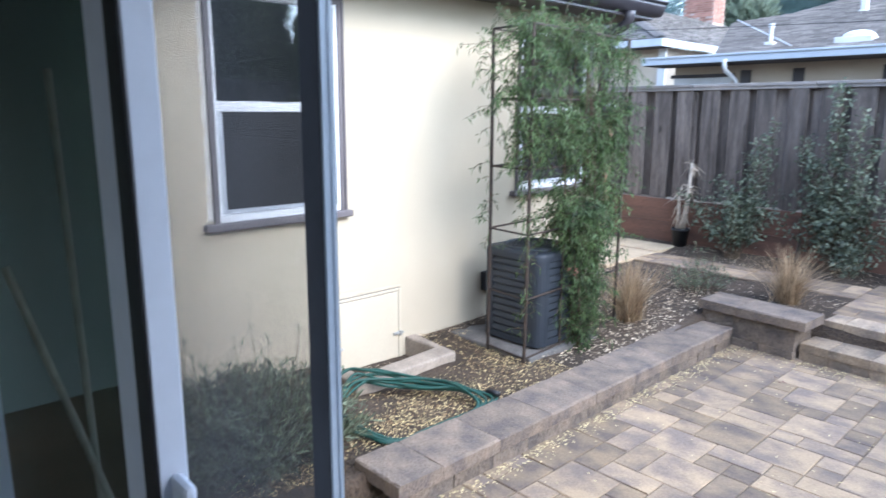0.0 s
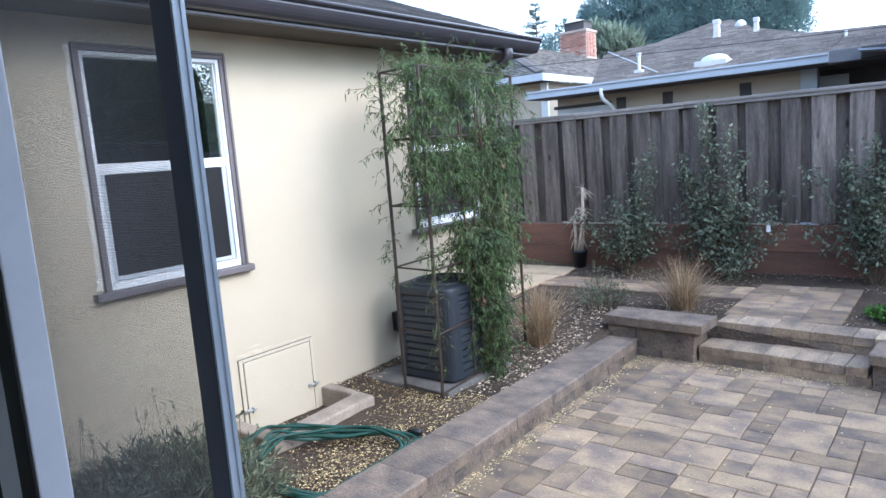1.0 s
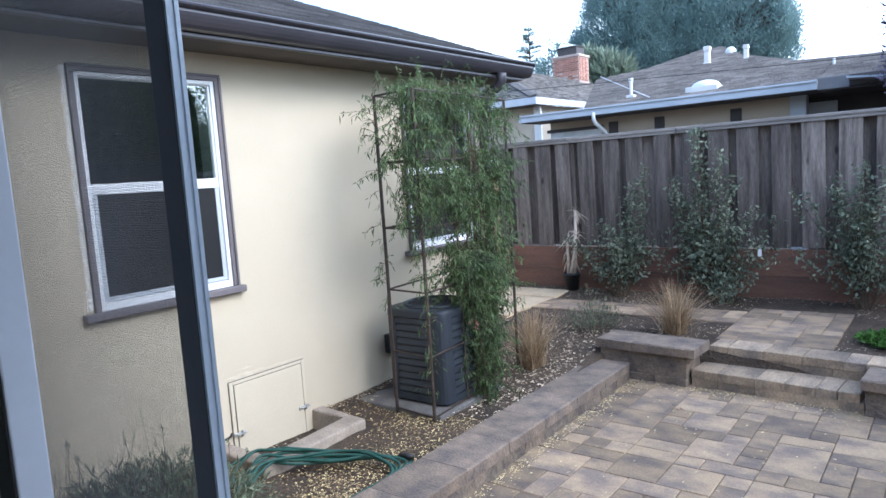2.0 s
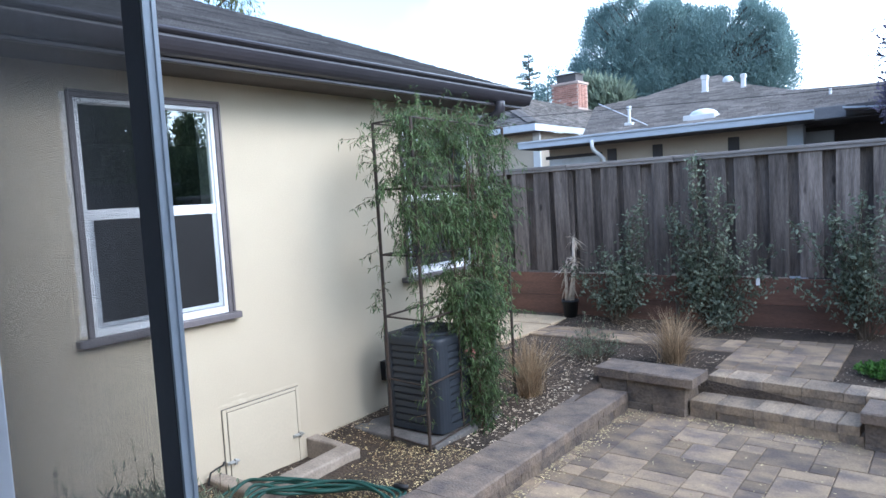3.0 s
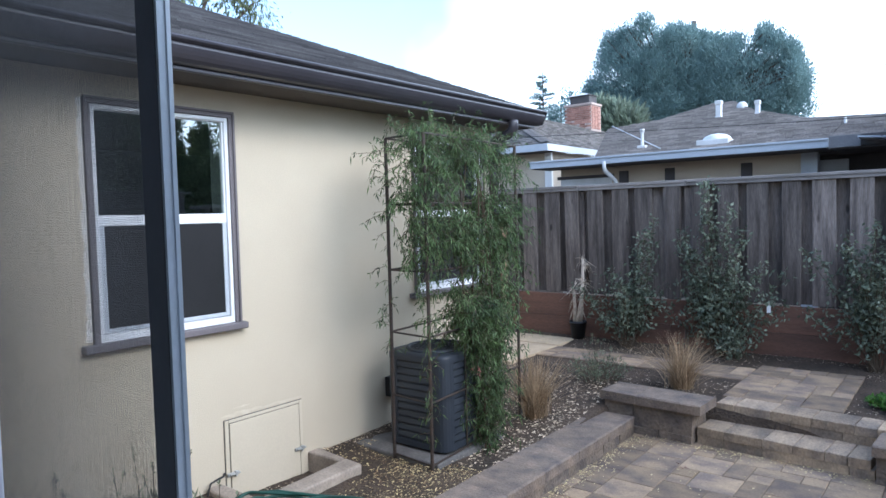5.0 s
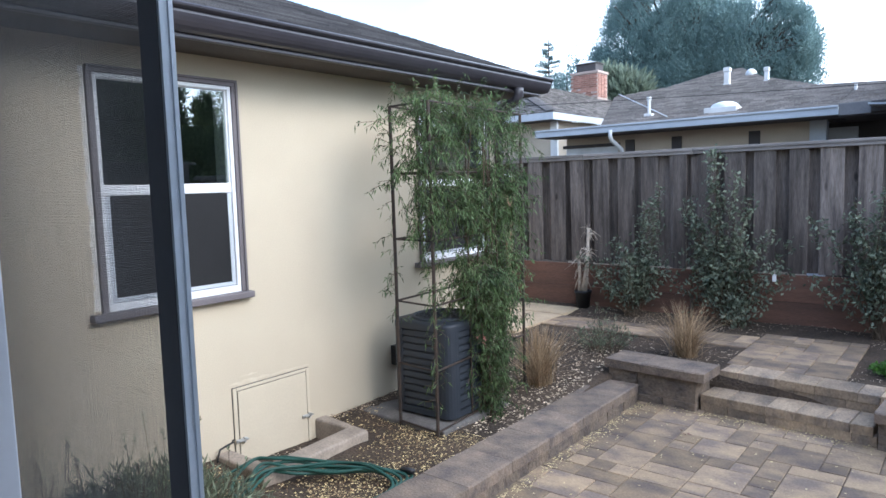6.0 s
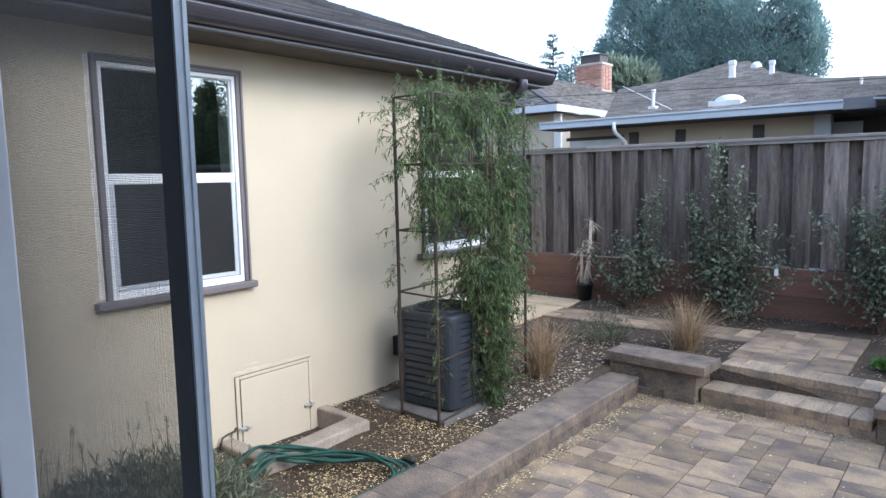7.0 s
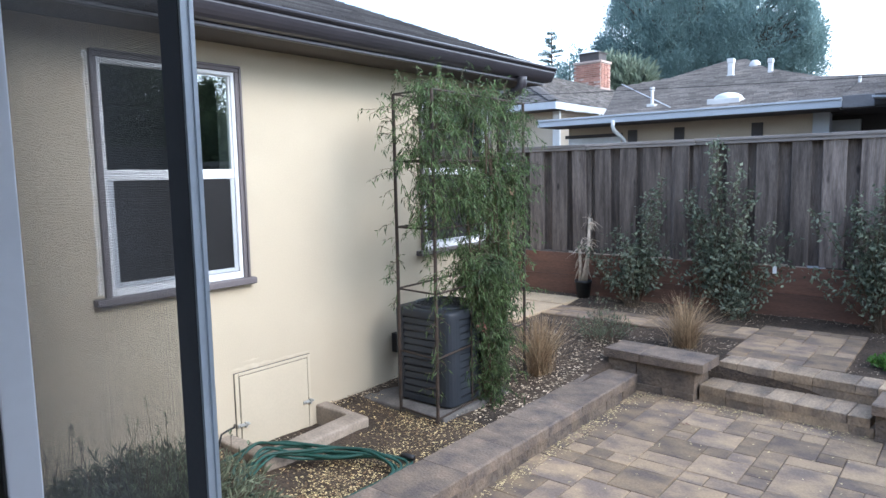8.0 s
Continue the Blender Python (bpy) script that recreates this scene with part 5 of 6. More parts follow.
def litter():
    g = random.Random(14)

    def scatter(name, n, where, mat, size, label):
        spots = []
        while len(spots) < n:
            p = where()
            if p is None:
                continue
            a = g.uniform(0, 2 * math.pi)
            d = Vector((math.cos(a), math.sin(a), g.uniform(-0.15, 0.25))).normalized()
            s = Vector((-math.sin(a), math.cos(a), g.uniform(-0.3, 0.3))).normalized()
            length = g.uniform(*size)
            spots.append((Vector(p), d, s, length, length * g.uniform(0.35, 0.5), 0.05))
        leaves(name, spots, mat, None, label)["kind"] = "stuff"

    def bed():
        x, y = g.uniform(0.05, 1.27), g.uniform(1.6, 4.2)
        if x < 0.61 and 2.74 < y < 3.76 or noise.noise(Vector((x * 2.4, y * 2.4, 5))) < g.uniform(-0.5, 0.25):
            return None
        return x, y, ground_height(x, y) + g.uniform(0.006, 0.014)

    def upper():
        x, y = g.uniform(0.3, 1.3), g.uniform(4.2, 6.6)
        return x, y, ground_height(x, y) + g.uniform(0.006, 0.014)

    def back():
        x, y = g.uniform(-0.2, 4.2), g.choice((g.uniform(7.92, 8.6), g.uniform(6.3, 7.15)))
        if 2.2 < x < 3.15 and y < 8.3:
            return None
        return x, y, ground_height(x, y) + g.uniform(0.006, 0.012)

    def paved():
        k = g.random()
        if k < 0.55:
            x, y = 1.66 + abs(g.gauss(0, 0.055)), g.uniform(2.3, 5.9)
        elif k < 0.82:
            x, y = g.uniform(1.7, 3.5), 5.98 - abs(g.gauss(0, 0.10))
        else:
            x, y = g.uniform(1.7, 4.2), g.uniform(2.5, 5.9)
        return x, y, 0.006

    def wall_foot():
        x, y = 0.01 + abs(g.gauss(0, 0.05)), g.uniform(3.75, 6.0)
        return x, y, ground_height(x, y) + g.uniform(0.006, 0.02)

    def on_slab():
        return g.uniform(-1.6, -0.18), g.uniform(7.88, 8.5), 0.3045

    def curb_gap():
        return g.uniform(0.02, 0.42), g.uniform(2.94, 3.6), 0.064

    scatter("fallen_leaves", 4600, bed, LEAF_FALL, (0.011, 0.026), "small fallen yellow leaves over the soil")
    scatter("brown_leaves", 1800, bed, BROWN_LEAF, (0.012, 0.028), "small dry brown leaves over the soil")
    scatter("leaf_litter", 1900, upper, CHIP, (0.018, 0.042), "dry tan leaf litter over the soil")
    scatter("back_litter", 2300, back, CHIP, (0.014, 0.034), "sparse dry leaf litter by the fence")
    scatter("patio_leaves", 1400, paved, PALE_LEAF, (0.013, 0.030), "scattered yellow leaves on the pavers")
    scatter("slab_litter", 380, on_slab, PALE_LEAF, (0.014, 0.032), "pale leaf litter on the concrete slab")
    scatter("foot_litter", 420, wall_foot, CHIP, (0.014, 0.034), "dry litter along the foot of the house wall")
    scatter("curb_litter", 120, curb_gap, CHIP, (0.015, 0.03), "dry litter inside the hatch curb")
    m = thing("maroon_leaf", (2.23, 5.42, 0.0), "curled dry maroon leaf on the patio", "leaf")
    leaves("blade", [spot(g, Vector((2.23 + dx, 5.42 + dy, 0.014)), 0.075, 0.045, 0.0, -0.1) for dx, dy in ((0, 0), (0.03, 0.01), (-0.02, 0.02), (0.02, -0.03))], MAROON_LEAF, m)


litter()


# ---- the neighbour's house ----
def shingle_plane(name, parent, outline, mat, course=0.15, seed=1):
    """Courses of shingles over a sloping outline; heights follow the outline's own plane, courses run along x."""
    g = random.Random(seed)
    pts = [Vector(p) for p in outline]
    nrm = (pts[1] - pts[0]).cross(pts[2] - pts[0]).normalized()

    def height(x, y):
        return pts[0].z - (nrm.x * (x - pts[0].x) + nrm.y * (y - pts[0].y)) / nrm.z

    def cut(y):
        xs = []
        for a, b in zip(pts, pts[1:] + pts[:1]):
            if (a.y - y) * (b.y - y) < 0:
                xs.append(a.x + (b.x - a.x) * (y - a.y) / (b.y - a.y))
        return (min(xs), max(xs)) if len(xs) > 1 else None
    verts, faces = [], []
    y0, y1 = min(p.y for p in pts) + 0.001, max(p.y for p in pts)
    y = y0
    while y < y1 - 0.01:
        span, nxt = cut(y), cut(min(y + course, y1 - 0.001))
        if span and nxt:
            x = span[0]
            while x < span[1] - 0.01:
                w = min(g.uniform(0.12, 0.26), span[1] - x)
                k = len(verts)
                ya = min(y + course + 0.01, y1)
                xa, xb = x, x + w - 0.004
                ca, cb = min(max(xa, nxt[0]), nxt[1]), min(max(xb, nxt[0]), nxt[1])
                up = 0.022 + g.uniform(0, 0.008)
                verts.extend(((xa, y, height(xa, y) + up), (xb, y, height(xb, y) + up), (cb, ya, height(cb, ya) + 0.004), (ca, ya, height(ca, ya) + 0.004),
                              (xa, y, height(xa, y)), (xb, y, height(xb, y))))
                faces.extend(((k, k + 1, k + 2, k + 3), (k + 4, k + 5, k + 1, k)))
                x += w
        y += course
    me = bpy.data.meshes.new(name)
    off = base_of(parent)
    me.from_pydata([tuple(Vector(v) - off) for v in verts], [], faces)
    me.materials.append(mat)
    ob = new(name, me)
    ob.parent = parent
    tagged(ob, kind="stuff")
    bm = bmesh.new()
    bm.faces.new([bm.verts.new((p.x, p.y, p.z - 0.03)) for p in pts])
    part("roof_deck", bm, mat, parent)


def strip_roof(name, parent, low_a, low_b, high_a, high_b, n, mat, seed):
    """Courses of shingle tabs between a low edge and a high edge."""
    g = random.Random(seed)
    la, lb, ha, hb = (Vector(p) - base_of(parent) for p in (low_a, low_b, high_a, high_b))
    up = (lb - la).cross(ha - la).normalized()
    up = up if up.z > 0 else -up
    verts, faces = [], []
    for i in range(n):
        s0, s1 = i / n, (i + 1.1) / n
        a0, b0, a1, b1 = la.lerp(ha, s0), lb.lerp(hb, s0), la.lerp(ha, min(1, s1)), lb.lerp(hb, min(1, s1))
        tabs = max(2, int((b0 - a0).length / 0.2))
        for k in range(tabs):
            u, v = k / tabs, (k + 0.97) / tabs
            t = len(verts)
            lift = up * (0.018 + g.uniform(0, 0.008))
            verts.extend((a0.lerp(b0, u) + lift, a0.lerp(b0, v) + lift, a1.lerp(b1, v) + up * 0.004, a1.lerp(b1, u) + up * 0.004, a0.lerp(b0, u), a0.lerp(b0, v)))
            faces.extend(((t, t + 1, t + 2, t + 3), (t + 4, t + 5, t + 1, t)))
    me = bpy.data.meshes.new(name)
    me.from_pydata([tuple(v) for v in verts], [], faces)
    me.materials.append(mat)
    ob = new(name, me)
    ob.parent = parent
    tagged(ob, kind="stuff")


def neighbour():
    h = thing("neighbour_house", (0, 13, 0.2), "low tan stucco house with brown shingle roofs behind the fence", "house")

    def rise(y):
        return 2.93 + 0.25 * (y - 11.25)
    main = [(-1.25, 11.25), (2.34, 11.25), (2.34, 12.6), (1.75, 13.4), (0.3, 15.6), (-0.75, 17.95), (-1.25, 17.95), (-1.75, 15.7), (-2.72, 15.0)]
    shingle_plane("roof", h, [(x, y, rise(y)) for x, y in main], FAR_SHINGLE, 0.135, 2)
    part("porch_roof", box(-2.56, -1.25, 11.25, 13.2, 2.895, 2.922), FAR_SHINGLE, h)
    shingle_plane("roof", h, [(x, y, rise(y)) for x, y in ((2.345, 11.55), (9.0, 11.55), (9.0, 13.05), (2.8, 13.05), (1.35, 13.55), (2.345, 12.6))], FAR_SHINGLE, 0.135, 4)
    part("eave_strip", box(2.345, 9.0, 11.26, 11.56, 2.955, 2.985), FAR_SHINGLE, h)
    part("fascia", box(-2.56, 2.34, 11.22, 11.25, 2.80, 2.925, 0.006), FASCIA, h, "pale blue-grey fascia gutter")
    part("gutter_lip", box(-2.56, 2.34, 11.195, 11.22, 2.90, 2.93, 0.005), FASCIA, h)
    part("soffit", box(-2.53, 2.30, 11.25, 11.95, 2.79, 2.81), DARK_SOFFIT_SHADE, h)
    part("wall", box(-2.30, 1.86, 11.95, 12.10, 0.1, 2.80), FAR_WALL, h, "tan stucco wall")
    for x in (-1.02, -0.18, 1.07):
        part("dark_window", box(x - 0.085, x + 0.085, 11.92, 11.96, 2.36, 2.70, 0.006), DARK_SOFFIT_SHADE, h, "dark narrow vent opening")
    part("corner_board", box(1.86, 2.09, 11.9, 12.1, 0.1, 2.80, 0.008), FASCIA, h)
    part("garage_panel", box(-2.30, -1.25, 11.93, 11.95, 2.20, 2.62, 0.006), PALE_METAL, h, "pale garage door panel")
    part("panel_frame", box(-2.36, -1.20, 11.91, 11.93, 2.60, 2.66, 0.006), DARK_SOFFIT_SHADE, h)
    ds = tube([(-1.06, 11.20, 2.84), (-1.06, 11.21, 2.72), (-1.05, 11.25, 2.66), (-1.01, 11.36, 2.59), (-0.97, 11.46, 2.51), (-0.96, 11.50, 2.40), (-0.96, 11.50, 0.4)], 0.034, 10)
    part("downspout", ds, PALE_METAL, h, "white downspout elbow", True)
    # the wing with its own eave corner
    part("wing_wall", box(-9.0, -3.75, 14.0, 14.15, 0.1, 3.40), FAR_WALL, h)
    part("wing_wall", box(-3.90, -3.75, 14.15, 18.0, 0.1, 3.40), FAR_WALL, h)
    part("wing_trim", box(-3.80, -3.62, 13.94, 14.0, 0.1, 3.36, 0.006), PALE_METAL, h)
    part("wing_fascia", box(-14.0, -3.45, 13.47, 13.51, 3.36, 3.515, 0.006), FASCIA, h)
    part("wing_fascia", box(-3.49, -3.45, 13.51, 16.25, 3.36, 3.515, 0.006), FASCIA, h)
    part("wing_soffit", box(-9.0, -3.49, 13.51, 14.0, 3.355, 3.375), DARK_SOFFIT_SHADE, h)
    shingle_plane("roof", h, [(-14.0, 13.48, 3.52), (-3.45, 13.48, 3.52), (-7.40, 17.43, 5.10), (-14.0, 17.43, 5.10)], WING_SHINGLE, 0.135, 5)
    bm = bmesh.new()
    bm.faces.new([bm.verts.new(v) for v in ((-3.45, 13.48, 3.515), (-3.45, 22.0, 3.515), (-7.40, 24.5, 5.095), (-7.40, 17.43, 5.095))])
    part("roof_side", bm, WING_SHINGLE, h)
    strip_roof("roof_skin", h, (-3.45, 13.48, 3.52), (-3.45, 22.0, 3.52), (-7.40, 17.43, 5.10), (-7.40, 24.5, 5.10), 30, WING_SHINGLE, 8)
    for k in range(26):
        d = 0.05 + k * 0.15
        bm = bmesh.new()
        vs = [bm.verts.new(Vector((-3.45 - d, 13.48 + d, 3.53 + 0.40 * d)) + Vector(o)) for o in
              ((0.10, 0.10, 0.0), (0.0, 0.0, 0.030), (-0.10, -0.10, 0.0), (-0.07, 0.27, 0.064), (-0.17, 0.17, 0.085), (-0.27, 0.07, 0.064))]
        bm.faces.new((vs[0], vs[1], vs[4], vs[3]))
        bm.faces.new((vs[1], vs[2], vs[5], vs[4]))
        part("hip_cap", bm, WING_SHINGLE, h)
    # right-hand lean-to, its shade put into the dark wall and fascia colours
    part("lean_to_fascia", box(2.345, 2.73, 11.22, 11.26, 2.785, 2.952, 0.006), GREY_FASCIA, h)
    part("lean_to_fascia", box(2.73, 9.0, 11.22, 11.26, 2.80, 2.952, 0.006), DARK_SOFFIT_SHADE, h)
    part("porch_panel", prism([(2.735, 2.90), (3.35, 2.845), (3.35, 2.825), (2.735, 2.875)], "y", 10.85, 11.21), FASCIA, h, "pale sloping porch panel")
    part("lean_to_soffit", box(2.345, 9.0, 11.26, 11.96, 2.77, 2.79), DARK_SOFFIT_SHADE, h)
    part("lean_to_soffit", box(1.87, 9.0, 11.965, 12.6, 2.772, 2.792), DARK_SOFFIT_SHADE, h)
    part("lean_to_wall", box(1.0, 9.0, 12.6, 12.7, 0.1, 3.0), DARK_SOFFIT_SHADE, h)
    part("lean_to_window", box(1.98, 2.42, 12.5, 12.55, 2.38, 2.70, 0.01), FASCIA, h)
    part("ridge_cap", tube([(1.35, 13.55, rise(13.55)), (2.8, 13.05, rise(13.05)), (9.0, 13.05, rise(13.05))], 0.03, 6), FAR_SHINGLE, h)
    part("vent_stub", tube([(2.374, 12.5, rise(12.5)), (2.374, 12.5, rise(12.5) + 0.10)], 0.022, 8), PALE_METAL, h)
    bm = bmesh.new()
    bmesh.ops.create_icosphere(bm, subdivisions=2, radius=0.12, matrix=Matrix.Translation((-0.13, 16.33, rise(16.33) + 0.02)))
    part("turbine_vent", bm, PALE_METAL, h, smooth=True)
    # hip lines, flashing, vents and skylight
    part("flashing", tube([(-2.70, 15.18, rise(15.18) + 0.05), (-0.12, 11.34, rise(11.34) + 0.04)], 0.010, 6), PALE_METAL, h, "pale valley flashing")
    vx, vy = -0.60, 11.77
    v = part("vent_pipe", tube([(vx, vy, rise(vy)), (vx, vy, rise(vy) + 0.28)], 0.028, 10), PALE_METAL, h)
    part("vent_cap", tube([(vx, vy, rise(vy) + 0.28), (vx, vy, rise(vy) + 0.335)], 0.042, 10), PALE_METAL, v)
    part("flashing_boot", box(vx - 0.07, vx + 0.07, vy - 0.07, vy + 0.07, rise(vy - 0.07) + 0.01, rise(vy) + 0.05, 0.01), PALE_METAL, v)
    for vx, vy, s, t in ((-0.244, 15.0, 0.055, 0.26), (0.52, 14.95, 0.042, 0.18)):
        z = rise(vy)
        v = part("flue", box(vx - s, vx + s, vy - s, vy + s, z - 0.05, z + t, 0.012), PALE_METAL, h, "pale square flue")
        part("flue_cap", box(vx - s * 1.25, vx + s * 1.25, vy - s * 1.25, vy + s * 1.25, z + t, z + t + 0.09, 0.015), PALE_METAL, v)
        part("flue_skirt", box(vx - s * 1.3, vx + s * 1.3, vy - s * 1.3, vy + s * 1.3, z - 0.12, z + 0.03, 0.02), PALE_METAL, v)
    bm = bmesh.new()
    bmesh.ops.create_uvsphere(bm, u_segments=24, v_segments=12, radius=1)
    for w in bm.verts:
        w.co = Vector((0.66 + w.co.x * 0.22, 11.78 + w.co.y * 0.24, rise(11.78) + 0.03 + max(w.co.z, 0) * 0.10 + min(w.co.z, 0) * 0.08))
    sk = part("skylight", bm, DOME, h, "white domed acrylic skylight", True)
    part("skylight_curb", box(0.41, 0.91, 11.50, 12.06, rise(11.5) - 0.02, rise(11.8) + 0.02, 0.01), PALE_METAL, sk)
    # chimney
    c = thing("chimney", (-7.3, 22.9, 4.6), "red brick chimney with a metal rain cap and whitewashed base", "chimney")
    x0, x1, y0, y1, z0 = -7.83, -6.79, 22.5, 23.3, 4.75
    part("core", box(x0 + 0.01, x1 - 0.01, y0 + 0.01, y1 - 0.01, z0 - 0.3, z0 + 1.03), MORTAR, c)
    bw, bh = 0.20, 0.068
    g = random.Random(6)
    meshes = [mesh_of(rough_block(bw - 0.012, 0.03, bh - 0.012, 0.003, g, 0.002), "brick", BRICK) for _ in range(3)]
    meshes += [mesh_of(rough_block(bw - 0.012, 0.03, bh - 0.012, 0.003, g, 0.002), "brick", WHITEWASH)]
    for r in range(12):
        z = z0 + 0.20 + r * bh
        for k in range(6):
            x = x0 + 0.09 + k * bw + (0.10 if r % 2 else 0.0)
            if x < x1 - 0.04:
                ob = new("brick", meshes[3 if g.random() < 0.85 - 0.13 * r - 0.08 * k else g.randrange(3)])
                ob.parent = c
                ob.location = Vector((min(x, x1 - 0.095), y0, z)) - base_of(c)
        for k in range(3):
            ob = new("brick", meshes[g.randrange(3)])
            ob.parent = c
            ob.rotation_euler = (0, 0, radians(90))
            ob.location = Vector((x1, y0 + 0.13 + k * 0.23 + (0.04 if r % 2 else 0.0), z)) - base_of(c)
    part("crown", box(x0 - 0.03, x1 + 0.03, y0 - 0.03, y1 + 0.03, z0 + 1.035, z0 + 1.12, 0.01), MORTAR, c)
    part("spark_screen", box(x0 + 0.16, x1 - 0.12, y0 + 0.1, y1 - 0.1, z0 + 1.12, z0 + 1.42, 0.01), DARK_SOFFIT_SHADE, c)
    bm = bmesh.new()
    lid = [bm.verts.new(v) for v in ((x0 + 0.08, y0 + 0.03, z0 + 1.42), (x1 - 0.05, y0 + 0.03, z0 + 1.42), (x1 - 0.05, y1 - 0.03, z0 + 1.42), (x0 + 0.08, y1 - 0.03, z0 + 1.42))]
    tip = bm.verts.new(((x0 + x1) / 2, (y0 + y1) / 2, z0 + 1.56))
    bm.faces.new(list(reversed(lid)))
    for k in range(4):
        bm.faces.new((lid[k], lid[(k + 1) % 4], tip))
    part("rain_cap", bm, PALE_METAL, c, "pale metal rain cap")
    w = thing("overhead_cable", (0, 11, 4), "thin dark overhead cable across the neighbour's roof", "cable")
    part("strand", tube([(-8 + 18 * f, 10.5 - 0.5 * f, 3.66 - 0.80 * f - 0.5 * f * (1 - f)) for f in (i / 16 for i in range(17))], 0.0045, 5), BLACK, w)


neighbour()


# ---- far trees ----
def crown(name, parent, lobes, mat, clumps, per, size, seed, up=0.5, spread=0.5, slim=0.34):
    """Clumps of leaf sprays over the outside of several lobes (centre, radii)."""
    g = random.Random(seed)
    spots = []
    total = sum(r[0] * r[2] for _, r in lobes)
    for c, r in lobes:
        for _ in range(int(clumps * r[0] * r[2] / total)):
            d = unit(g)
            inside = g.random() < 0.35
            depth = g.uniform(0.3, 0.82) if inside else g.uniform(0.82, 1.02)
            big = 1.9 if inside else 1.0
            q = Vector(c) + Vector((d.x * r[0], d.y * r[1], d.z * r[2])) * depth
            for _ in range(per):
                p = q + Vector((g.gauss(0, spread), g.gauss(0, spread), g.gauss(0, spread) * 1.3))
                spots.append(spot(g, p, g.uniform(*size) * big, g.uniform(*size) * slim * big, 0.0, up, d * 0.7))
    leaves(name, spots, mat, parent)["kind"] = "stuff"


def tree(name, x, y, z, lobes, mat, label, clumps, per, size, seed, trunk=0.3, spread=0.5, up=0.5, slim=0.34):
    t = thing(name, (x, y, z), label, "tree")
    g = random.Random(seed)
    top = max(c[2] for c, r in lobes)
    bm = tube([(x, y, z - 0.2), (x + 0.1, y, z + (top - z) * 0.4), (x, y, top)], trunk, 10, None, trunk * 0.35)
    part("trunk", bm, BARK, t, smooth=True)
    for c, r in lobes:
        a = Vector((x, y, z + (top - z) * g.uniform(0.35, 0.6)))
        part("limb", tube([a, a.lerp(Vector(c), 0.5) + Vector((0, 0, 0.3)), c], trunk * 0.4, 6, None, trunk * 0.12), BARK, t)
    crown("crown", t, lobes, mat, clumps, per, size, seed, up, spread, slim)


def pine_lobes():
    """A broad crown: big inner masses, with rounded plumes of many sizes round their outside."""
    g = random.Random(30)
    lobes = [((-12.5, 42, 9.9), (3.85, 3.2, 3.55)), ((-10.0, 42, 9.2), (2.8, 3.0, 3.2)), ((-6.2, 42, 9.0), (2.55, 2.8, 2.85)), ((-10, 42, 7.2), (5.6, 3.2, 2.2)), ((-15.5, 42, 8.6), (1.5, 2.0, 1.9)), ((-4.4, 42, 7.7), (1.6, 2.0, 1.8)), ((-8.2, 42, 9.2), (2.0, 2.6, 2.2))]
    for c, r in list(lobes[:3]):
        for _ in range(44):
            a, b = g.uniform(-0.3, math.pi + 0.3), g.uniform(-0.6, 0.6)
            s = g.uniform(0.20, 0.44)
            lobes.append(((c[0] + r[0] * math.cos(a) * 0.95, c[1] + r[1] * b, c[2] + r[2] * math.sin(a) * 0.95), (s, s, s * g.uniform(1.2, 2.3))))
    return lobes


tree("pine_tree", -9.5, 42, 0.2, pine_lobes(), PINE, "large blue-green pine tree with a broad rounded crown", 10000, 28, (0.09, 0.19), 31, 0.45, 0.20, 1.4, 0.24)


def bare_conifer():
    x, y, z, top = -18.8, 40.0, 0.2, 11.4
    g = random.Random(41)
    t = thing("conifer_tree", (x, y, z), "slim sparse conifer with short upswept branches", "tree")
    part("trunk", tube([(x, y, z), (x, y, top)], 0.2, 8, None, 0.03), BARK, t)
    spots, bm = [], bmesh.new()
    for k in range(23):
        h = 4.6 + (top - 4.75) * (k / 23)
        for q in range(5):
            r = (0.12 + (top - h) * 0.42) * g.uniform(0.6, 1.1)
            a = g.uniform(0, 2 * math.pi)
            root = Vector((x, y, h + g.uniform(-0.08, 0.08)))
            tip = root + Vector((math.cos(a) * r, math.sin(a) * r, 0.10 * r))
            tube([root, root.lerp(tip, 0.6) - Vector((0, 0, 0.06 * r)), tip], 0.04, 4, bm, 0.015)
            for j in range(int(16 + 42 * r)):
                f = g.uniform(0.15, 1) ** 0.8
                spots.append(spot(g, root.lerp(tip, f) + unit(g) * 0.03, g.uniform(0.12, 0.26), 0.04, 0.0, 0.7, (tip - root).normalized() * 0.6))
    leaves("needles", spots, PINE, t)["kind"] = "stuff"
    part("branch", bm, BARK, t)["kind"] = "stuff"


bare_conifer()
tree("garden_tree", -12.9, 36, 0.2, [((-13.0, 36, 6.9), (0.9, 1.0, 1.4)), ((-11.9, 36, 6.8), (0.9, 1.0, 1.3)), ((-11.0, 36, 6.4), (0.7, 0.8, 1.2)), ((-13.9, 36, 6.4), (0.6, 0.8, 1.2))], PALE_TREE,
     "yellow-green tree with upright sprays behind the chimney", 420, 14, (0.25, 0.5), 32, 0.15, 0.14, 1.2)
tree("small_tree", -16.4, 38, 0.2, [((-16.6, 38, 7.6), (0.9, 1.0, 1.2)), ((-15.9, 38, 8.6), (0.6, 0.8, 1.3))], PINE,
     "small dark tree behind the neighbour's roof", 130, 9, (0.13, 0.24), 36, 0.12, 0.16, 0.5)
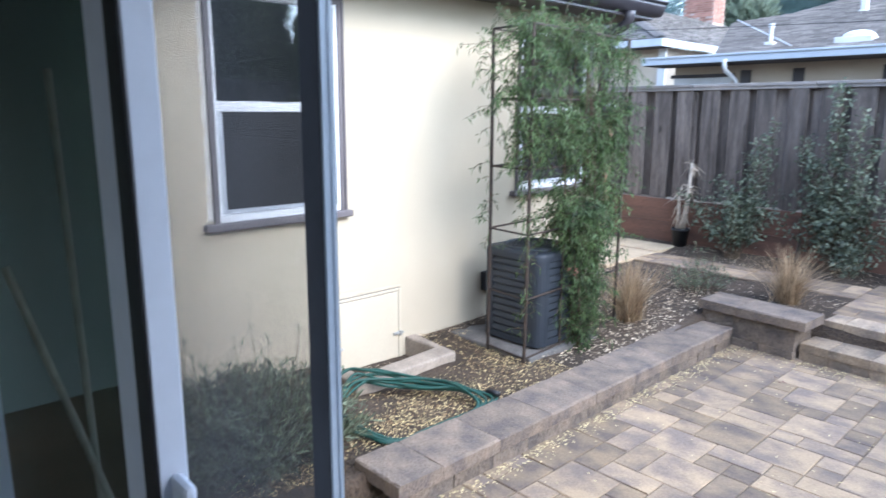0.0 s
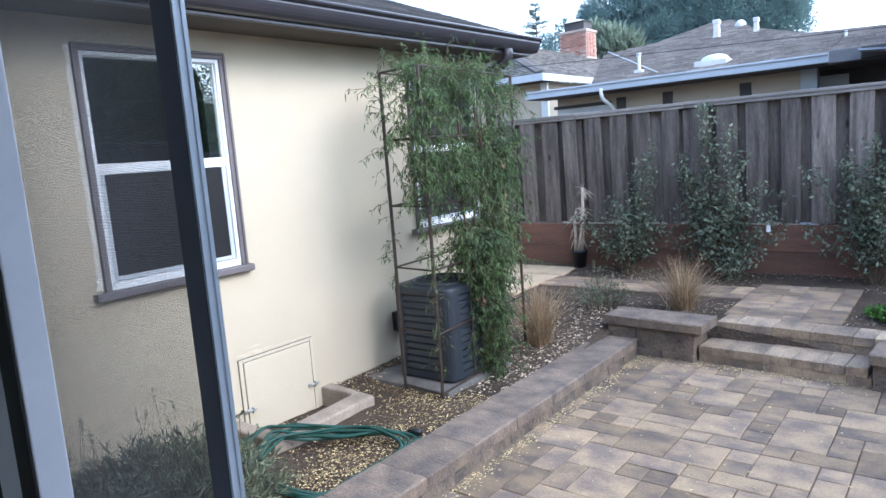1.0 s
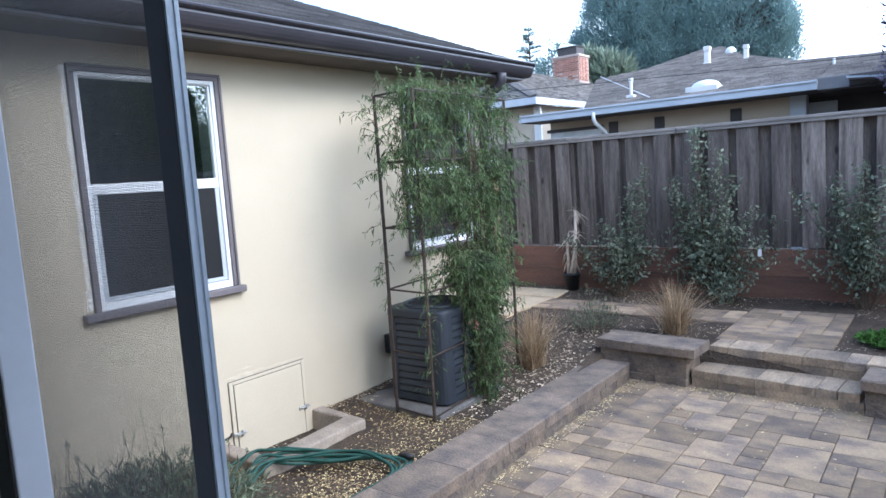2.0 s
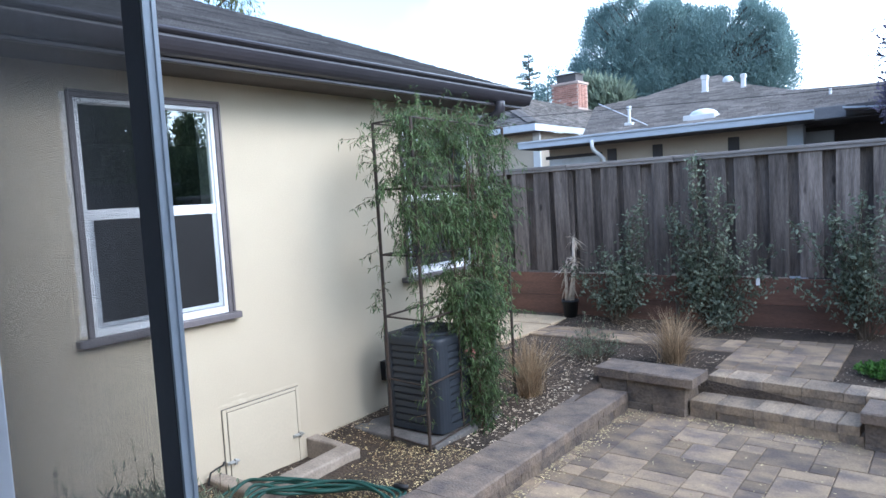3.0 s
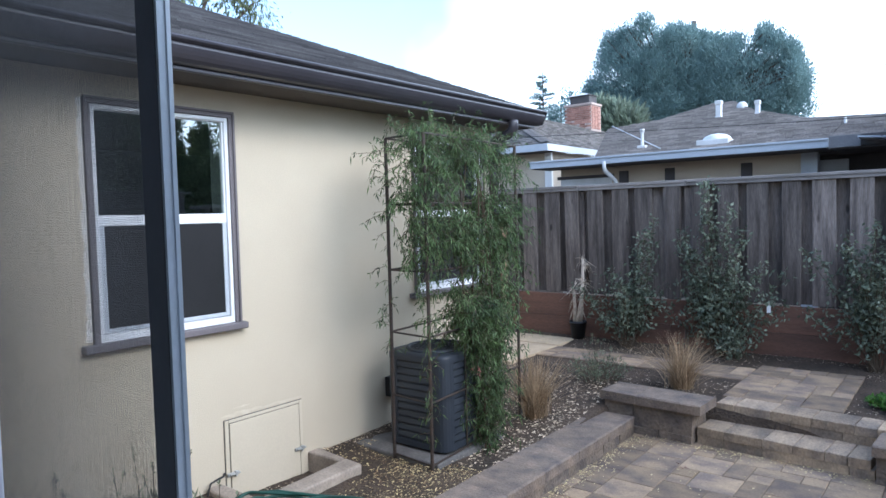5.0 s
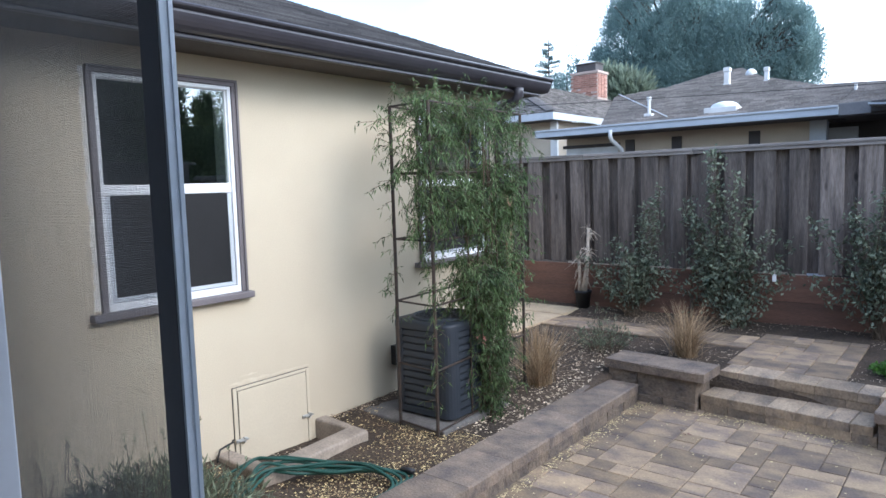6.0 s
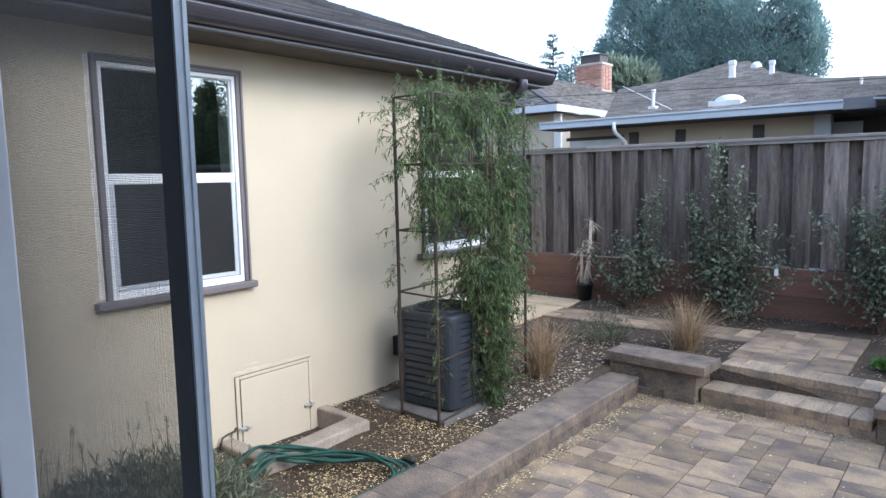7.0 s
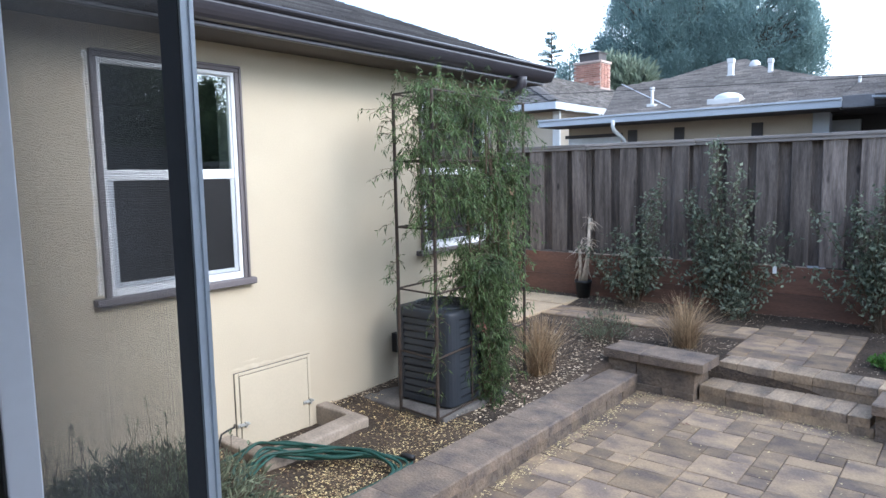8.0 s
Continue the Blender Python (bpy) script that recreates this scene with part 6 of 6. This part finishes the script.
tree("eucalyptus_tree", -13.5, 10.2, 0.1, [((-13.0, 9.6, 8.6), (1.5, 1.5, 1.4)), ((-12.6, 11.4, 8.9), (1.2, 1.3, 1.2)), ((-12.2, 12.3, 8.2), (0.5, 0.6, 0.8)), ((-13.5, 8.0, 9.0), (1.6, 1.6, 1.6))], GUM,
     "eucalyptus tree with drooping olive leaves behind the roof", 300, 34, (0.07, 0.15), 33, 0.25, 0.20, -0.9, 0.28)
tree("plum_tree", 3.9, 10.3, 0.2, [((3.68, 10.3, 3.45), (0.52, 0.5, 0.55)), ((4.1, 10.3, 3.0), (0.8, 0.7, 0.7)), ((3.55, 10.3, 2.85), (0.35, 0.4, 0.4))], PURPLE,
     "purple-leaved plum tree just behind the fence", 520, 22, (0.03, 0.065), 34, 0.06, 0.07, 0.5)
tree("side_tree", 14, 8.2, 0.1, [((14, 8.0, 4.4), (2.0, 2.15, 3.4)), ((14.2, 5.0, 4.3), (2.2, 2.2, 3.0))], HEDGE,
     "dense dark green tree beyond the side fence", 4200, 20, (0.12, 0.22), 35, 0.3, 0.12, 0.4)
tree("side_tree", 14.3, 11.75, 0.1, [((14.3, 11.72, 4.1), (0.4, 0.24, 0.85)), ((14.3, 11.7, 3.2), (0.8, 0.75, 0.85))], HEDGE,
     "slim pointed tree beyond the side fence", 600, 20, (0.07, 0.13), 39, 0.1, 0.06, 0.6)
tree("side_tree", 14.2, 10.7, 0.1, [((14.2, 10.7, 4.4), (0.40, 0.20, 2.3))], HEDGE,
     "slim columnar tree beyond the side fence", 420, 18, (0.07, 0.14), 40, 0.1, 0.08, 0.6)
tree("side_tree", 14.5, 14.6, 0.1, [((14.5, 14.6, 4.4), (2.0, 1.9, 3.2))], HEDGE,
     "dense dark green tree beyond the side fence", 900, 16, (0.10, 0.20), 37, 0.25, 0.18, 0.4)
tree("side_hedge_tree", 14, 11.5, 0.1, [((14, 11.5, 2.5), (1.5, 1.8, 1.4))], HEDGE,
     "low olive-green tree beyond the side fence", 1200, 18, (0.10, 0.18), 38, 0.12, 0.14, 0.4)


# ---- paving, piece by piece ----
def paver_field(parent, x0, y0, nx, ny, cell, z, seed, thick=0.06, joined=False):
    """A random ashlar of rectangular pavers on a square module."""
    g = random.Random(seed)
    taken = [[False] * ny for _ in range(nx)]
    sizes = ((2, 3), (1, 1), (1, 2), (2, 2), (2, 3), (1, 1), (1, 2), (2, 2), (1, 1), (2, 2), (2, 1), (1, 2))
    meshes, rest, sides = {}, [], []
    for i in range(nx):
        for j in range(ny):
            if taken[i][j]:
                continue
            options = list(sizes)
            g.shuffle(options)
            for w, h in options + [(1, 2), (2, 1), (1, 1)]:
                if i + w <= nx and j + h <= ny and not any(taken[i + a][j + b] for a in range(w) for b in range(h)):
                    break
            for a in range(w):
                for b in range(h):
                    taken[i + a][j + b] = True
            cx, cy = x0 + (i + w / 2) * cell, y0 + (j + h / 2) * cell
            if joined:
                a, b, c, k = (w * cell - 0.0058) / 2, (h * cell - 0.0058) / 2, 0.005, len(rest)
                top = z + g.uniform(-0.002, 0.002)
                for sx, sy in ((-1, -1), (1, -1), (1, 1), (-1, 1)):
                    rest.append((cx + sx * a, cy + sy * b, top - thick))
                for sx, sy in ((-1, -1), (1, -1), (1, 1), (-1, 1)):
                    rest.append((cx + sx * a, cy + sy * b, top - c))
                for sx, sy in ((-1, -1), (1, -1), (1, 1), (-1, 1)):
                    rest.append((cx + sx * (a - c), cy + sy * (b - c), top))
                for r in (0, 4):
                    sides.extend((k + r + q, k + r + (q + 1) % 4, k + r + 4 + (q + 1) % 4, k + r + 4 + q) for q in range(4))
                sides.append((k + 8, k + 9, k + 10, k + 11))
                continue
            key = (w, h, g.randrange(2))
            if key not in meshes:
                meshes[key] = mesh_of(rough_block(w * cell - 0.0058, h * cell - 0.0058, thick, 0.005, g, 0.0014), "paver", PAVER)
            ob = new("paver", meshes[key])
            ob.parent = parent
            ob.location = Vector((cx, cy, z - thick + g.uniform(-0.002, 0.002))) - base_of(parent)
            ob.rotation_euler = (g.uniform(-0.004, 0.004), g.uniform(-0.004, 0.004), g.uniform(-0.006, 0.006))
    if joined:
        me = bpy.data.meshes.new("paver_rest")
        me.from_pydata([tuple(Vector(v) - base_of(parent)) for v in rest], [], sides)
        me.materials.append(PAVER_REST)
        ob = new("paver_rest", me)
        ob.parent = parent
        tagged(ob, kind="stuff")


patio = thing("patio_paving", (3, 4, 0), "patio of tan and grey concrete pavers in random sizes", "paving", kind="structure")
joint = box(1.40, 7.0, 0.78, 6.06, -0.068, -0.008)
part("joint_sand", joint, JOINT, patio, "sandy joints between the pavers")
paver_field(patio, 1.562, 1.69, 20, 27, 0.1625, 0.0, 51)
paver_field(patio, 4.812, 1.69, 13, 27, 0.1625, 0.0, 54, joined=True)
paver_field(patio, 1.562, 0.79, 36, 6, 0.15, 0.0, 55, joined=True)
path = thing("path_paving", (2, 7.5, 0.25), "paved path of tan concrete pavers behind the steps", "paving", kind="structure")
part("joint_sand", box(2.21, 3.14, 6.58, 8.02, 0.18, 0.272), JOINT, path)
part("joint_sand", box(-0.16, 2.20, 7.30, 7.86, 0.18, 0.272), JOINT, path)
paver_field(path, 2.20, 6.60, 6, 9, 0.1590, 0.286, 52)
paver_field(path, -0.16, 7.31, 13, 3, 0.1808, 0.284, 53)
side = thing("side_slab", (-1, 7.8, 0.15), "pale concrete slab path along the house's end", "paving", kind="structure")
part("slab", box(-4.0, -0.165, 7.86, 8.52, 0.15, 0.300, 0.008), SLAB, side)
part("slab", box(-4.0, -0.165, 6.75, 7.85, 0.15, 0.290, 0.008), SLAB, side)
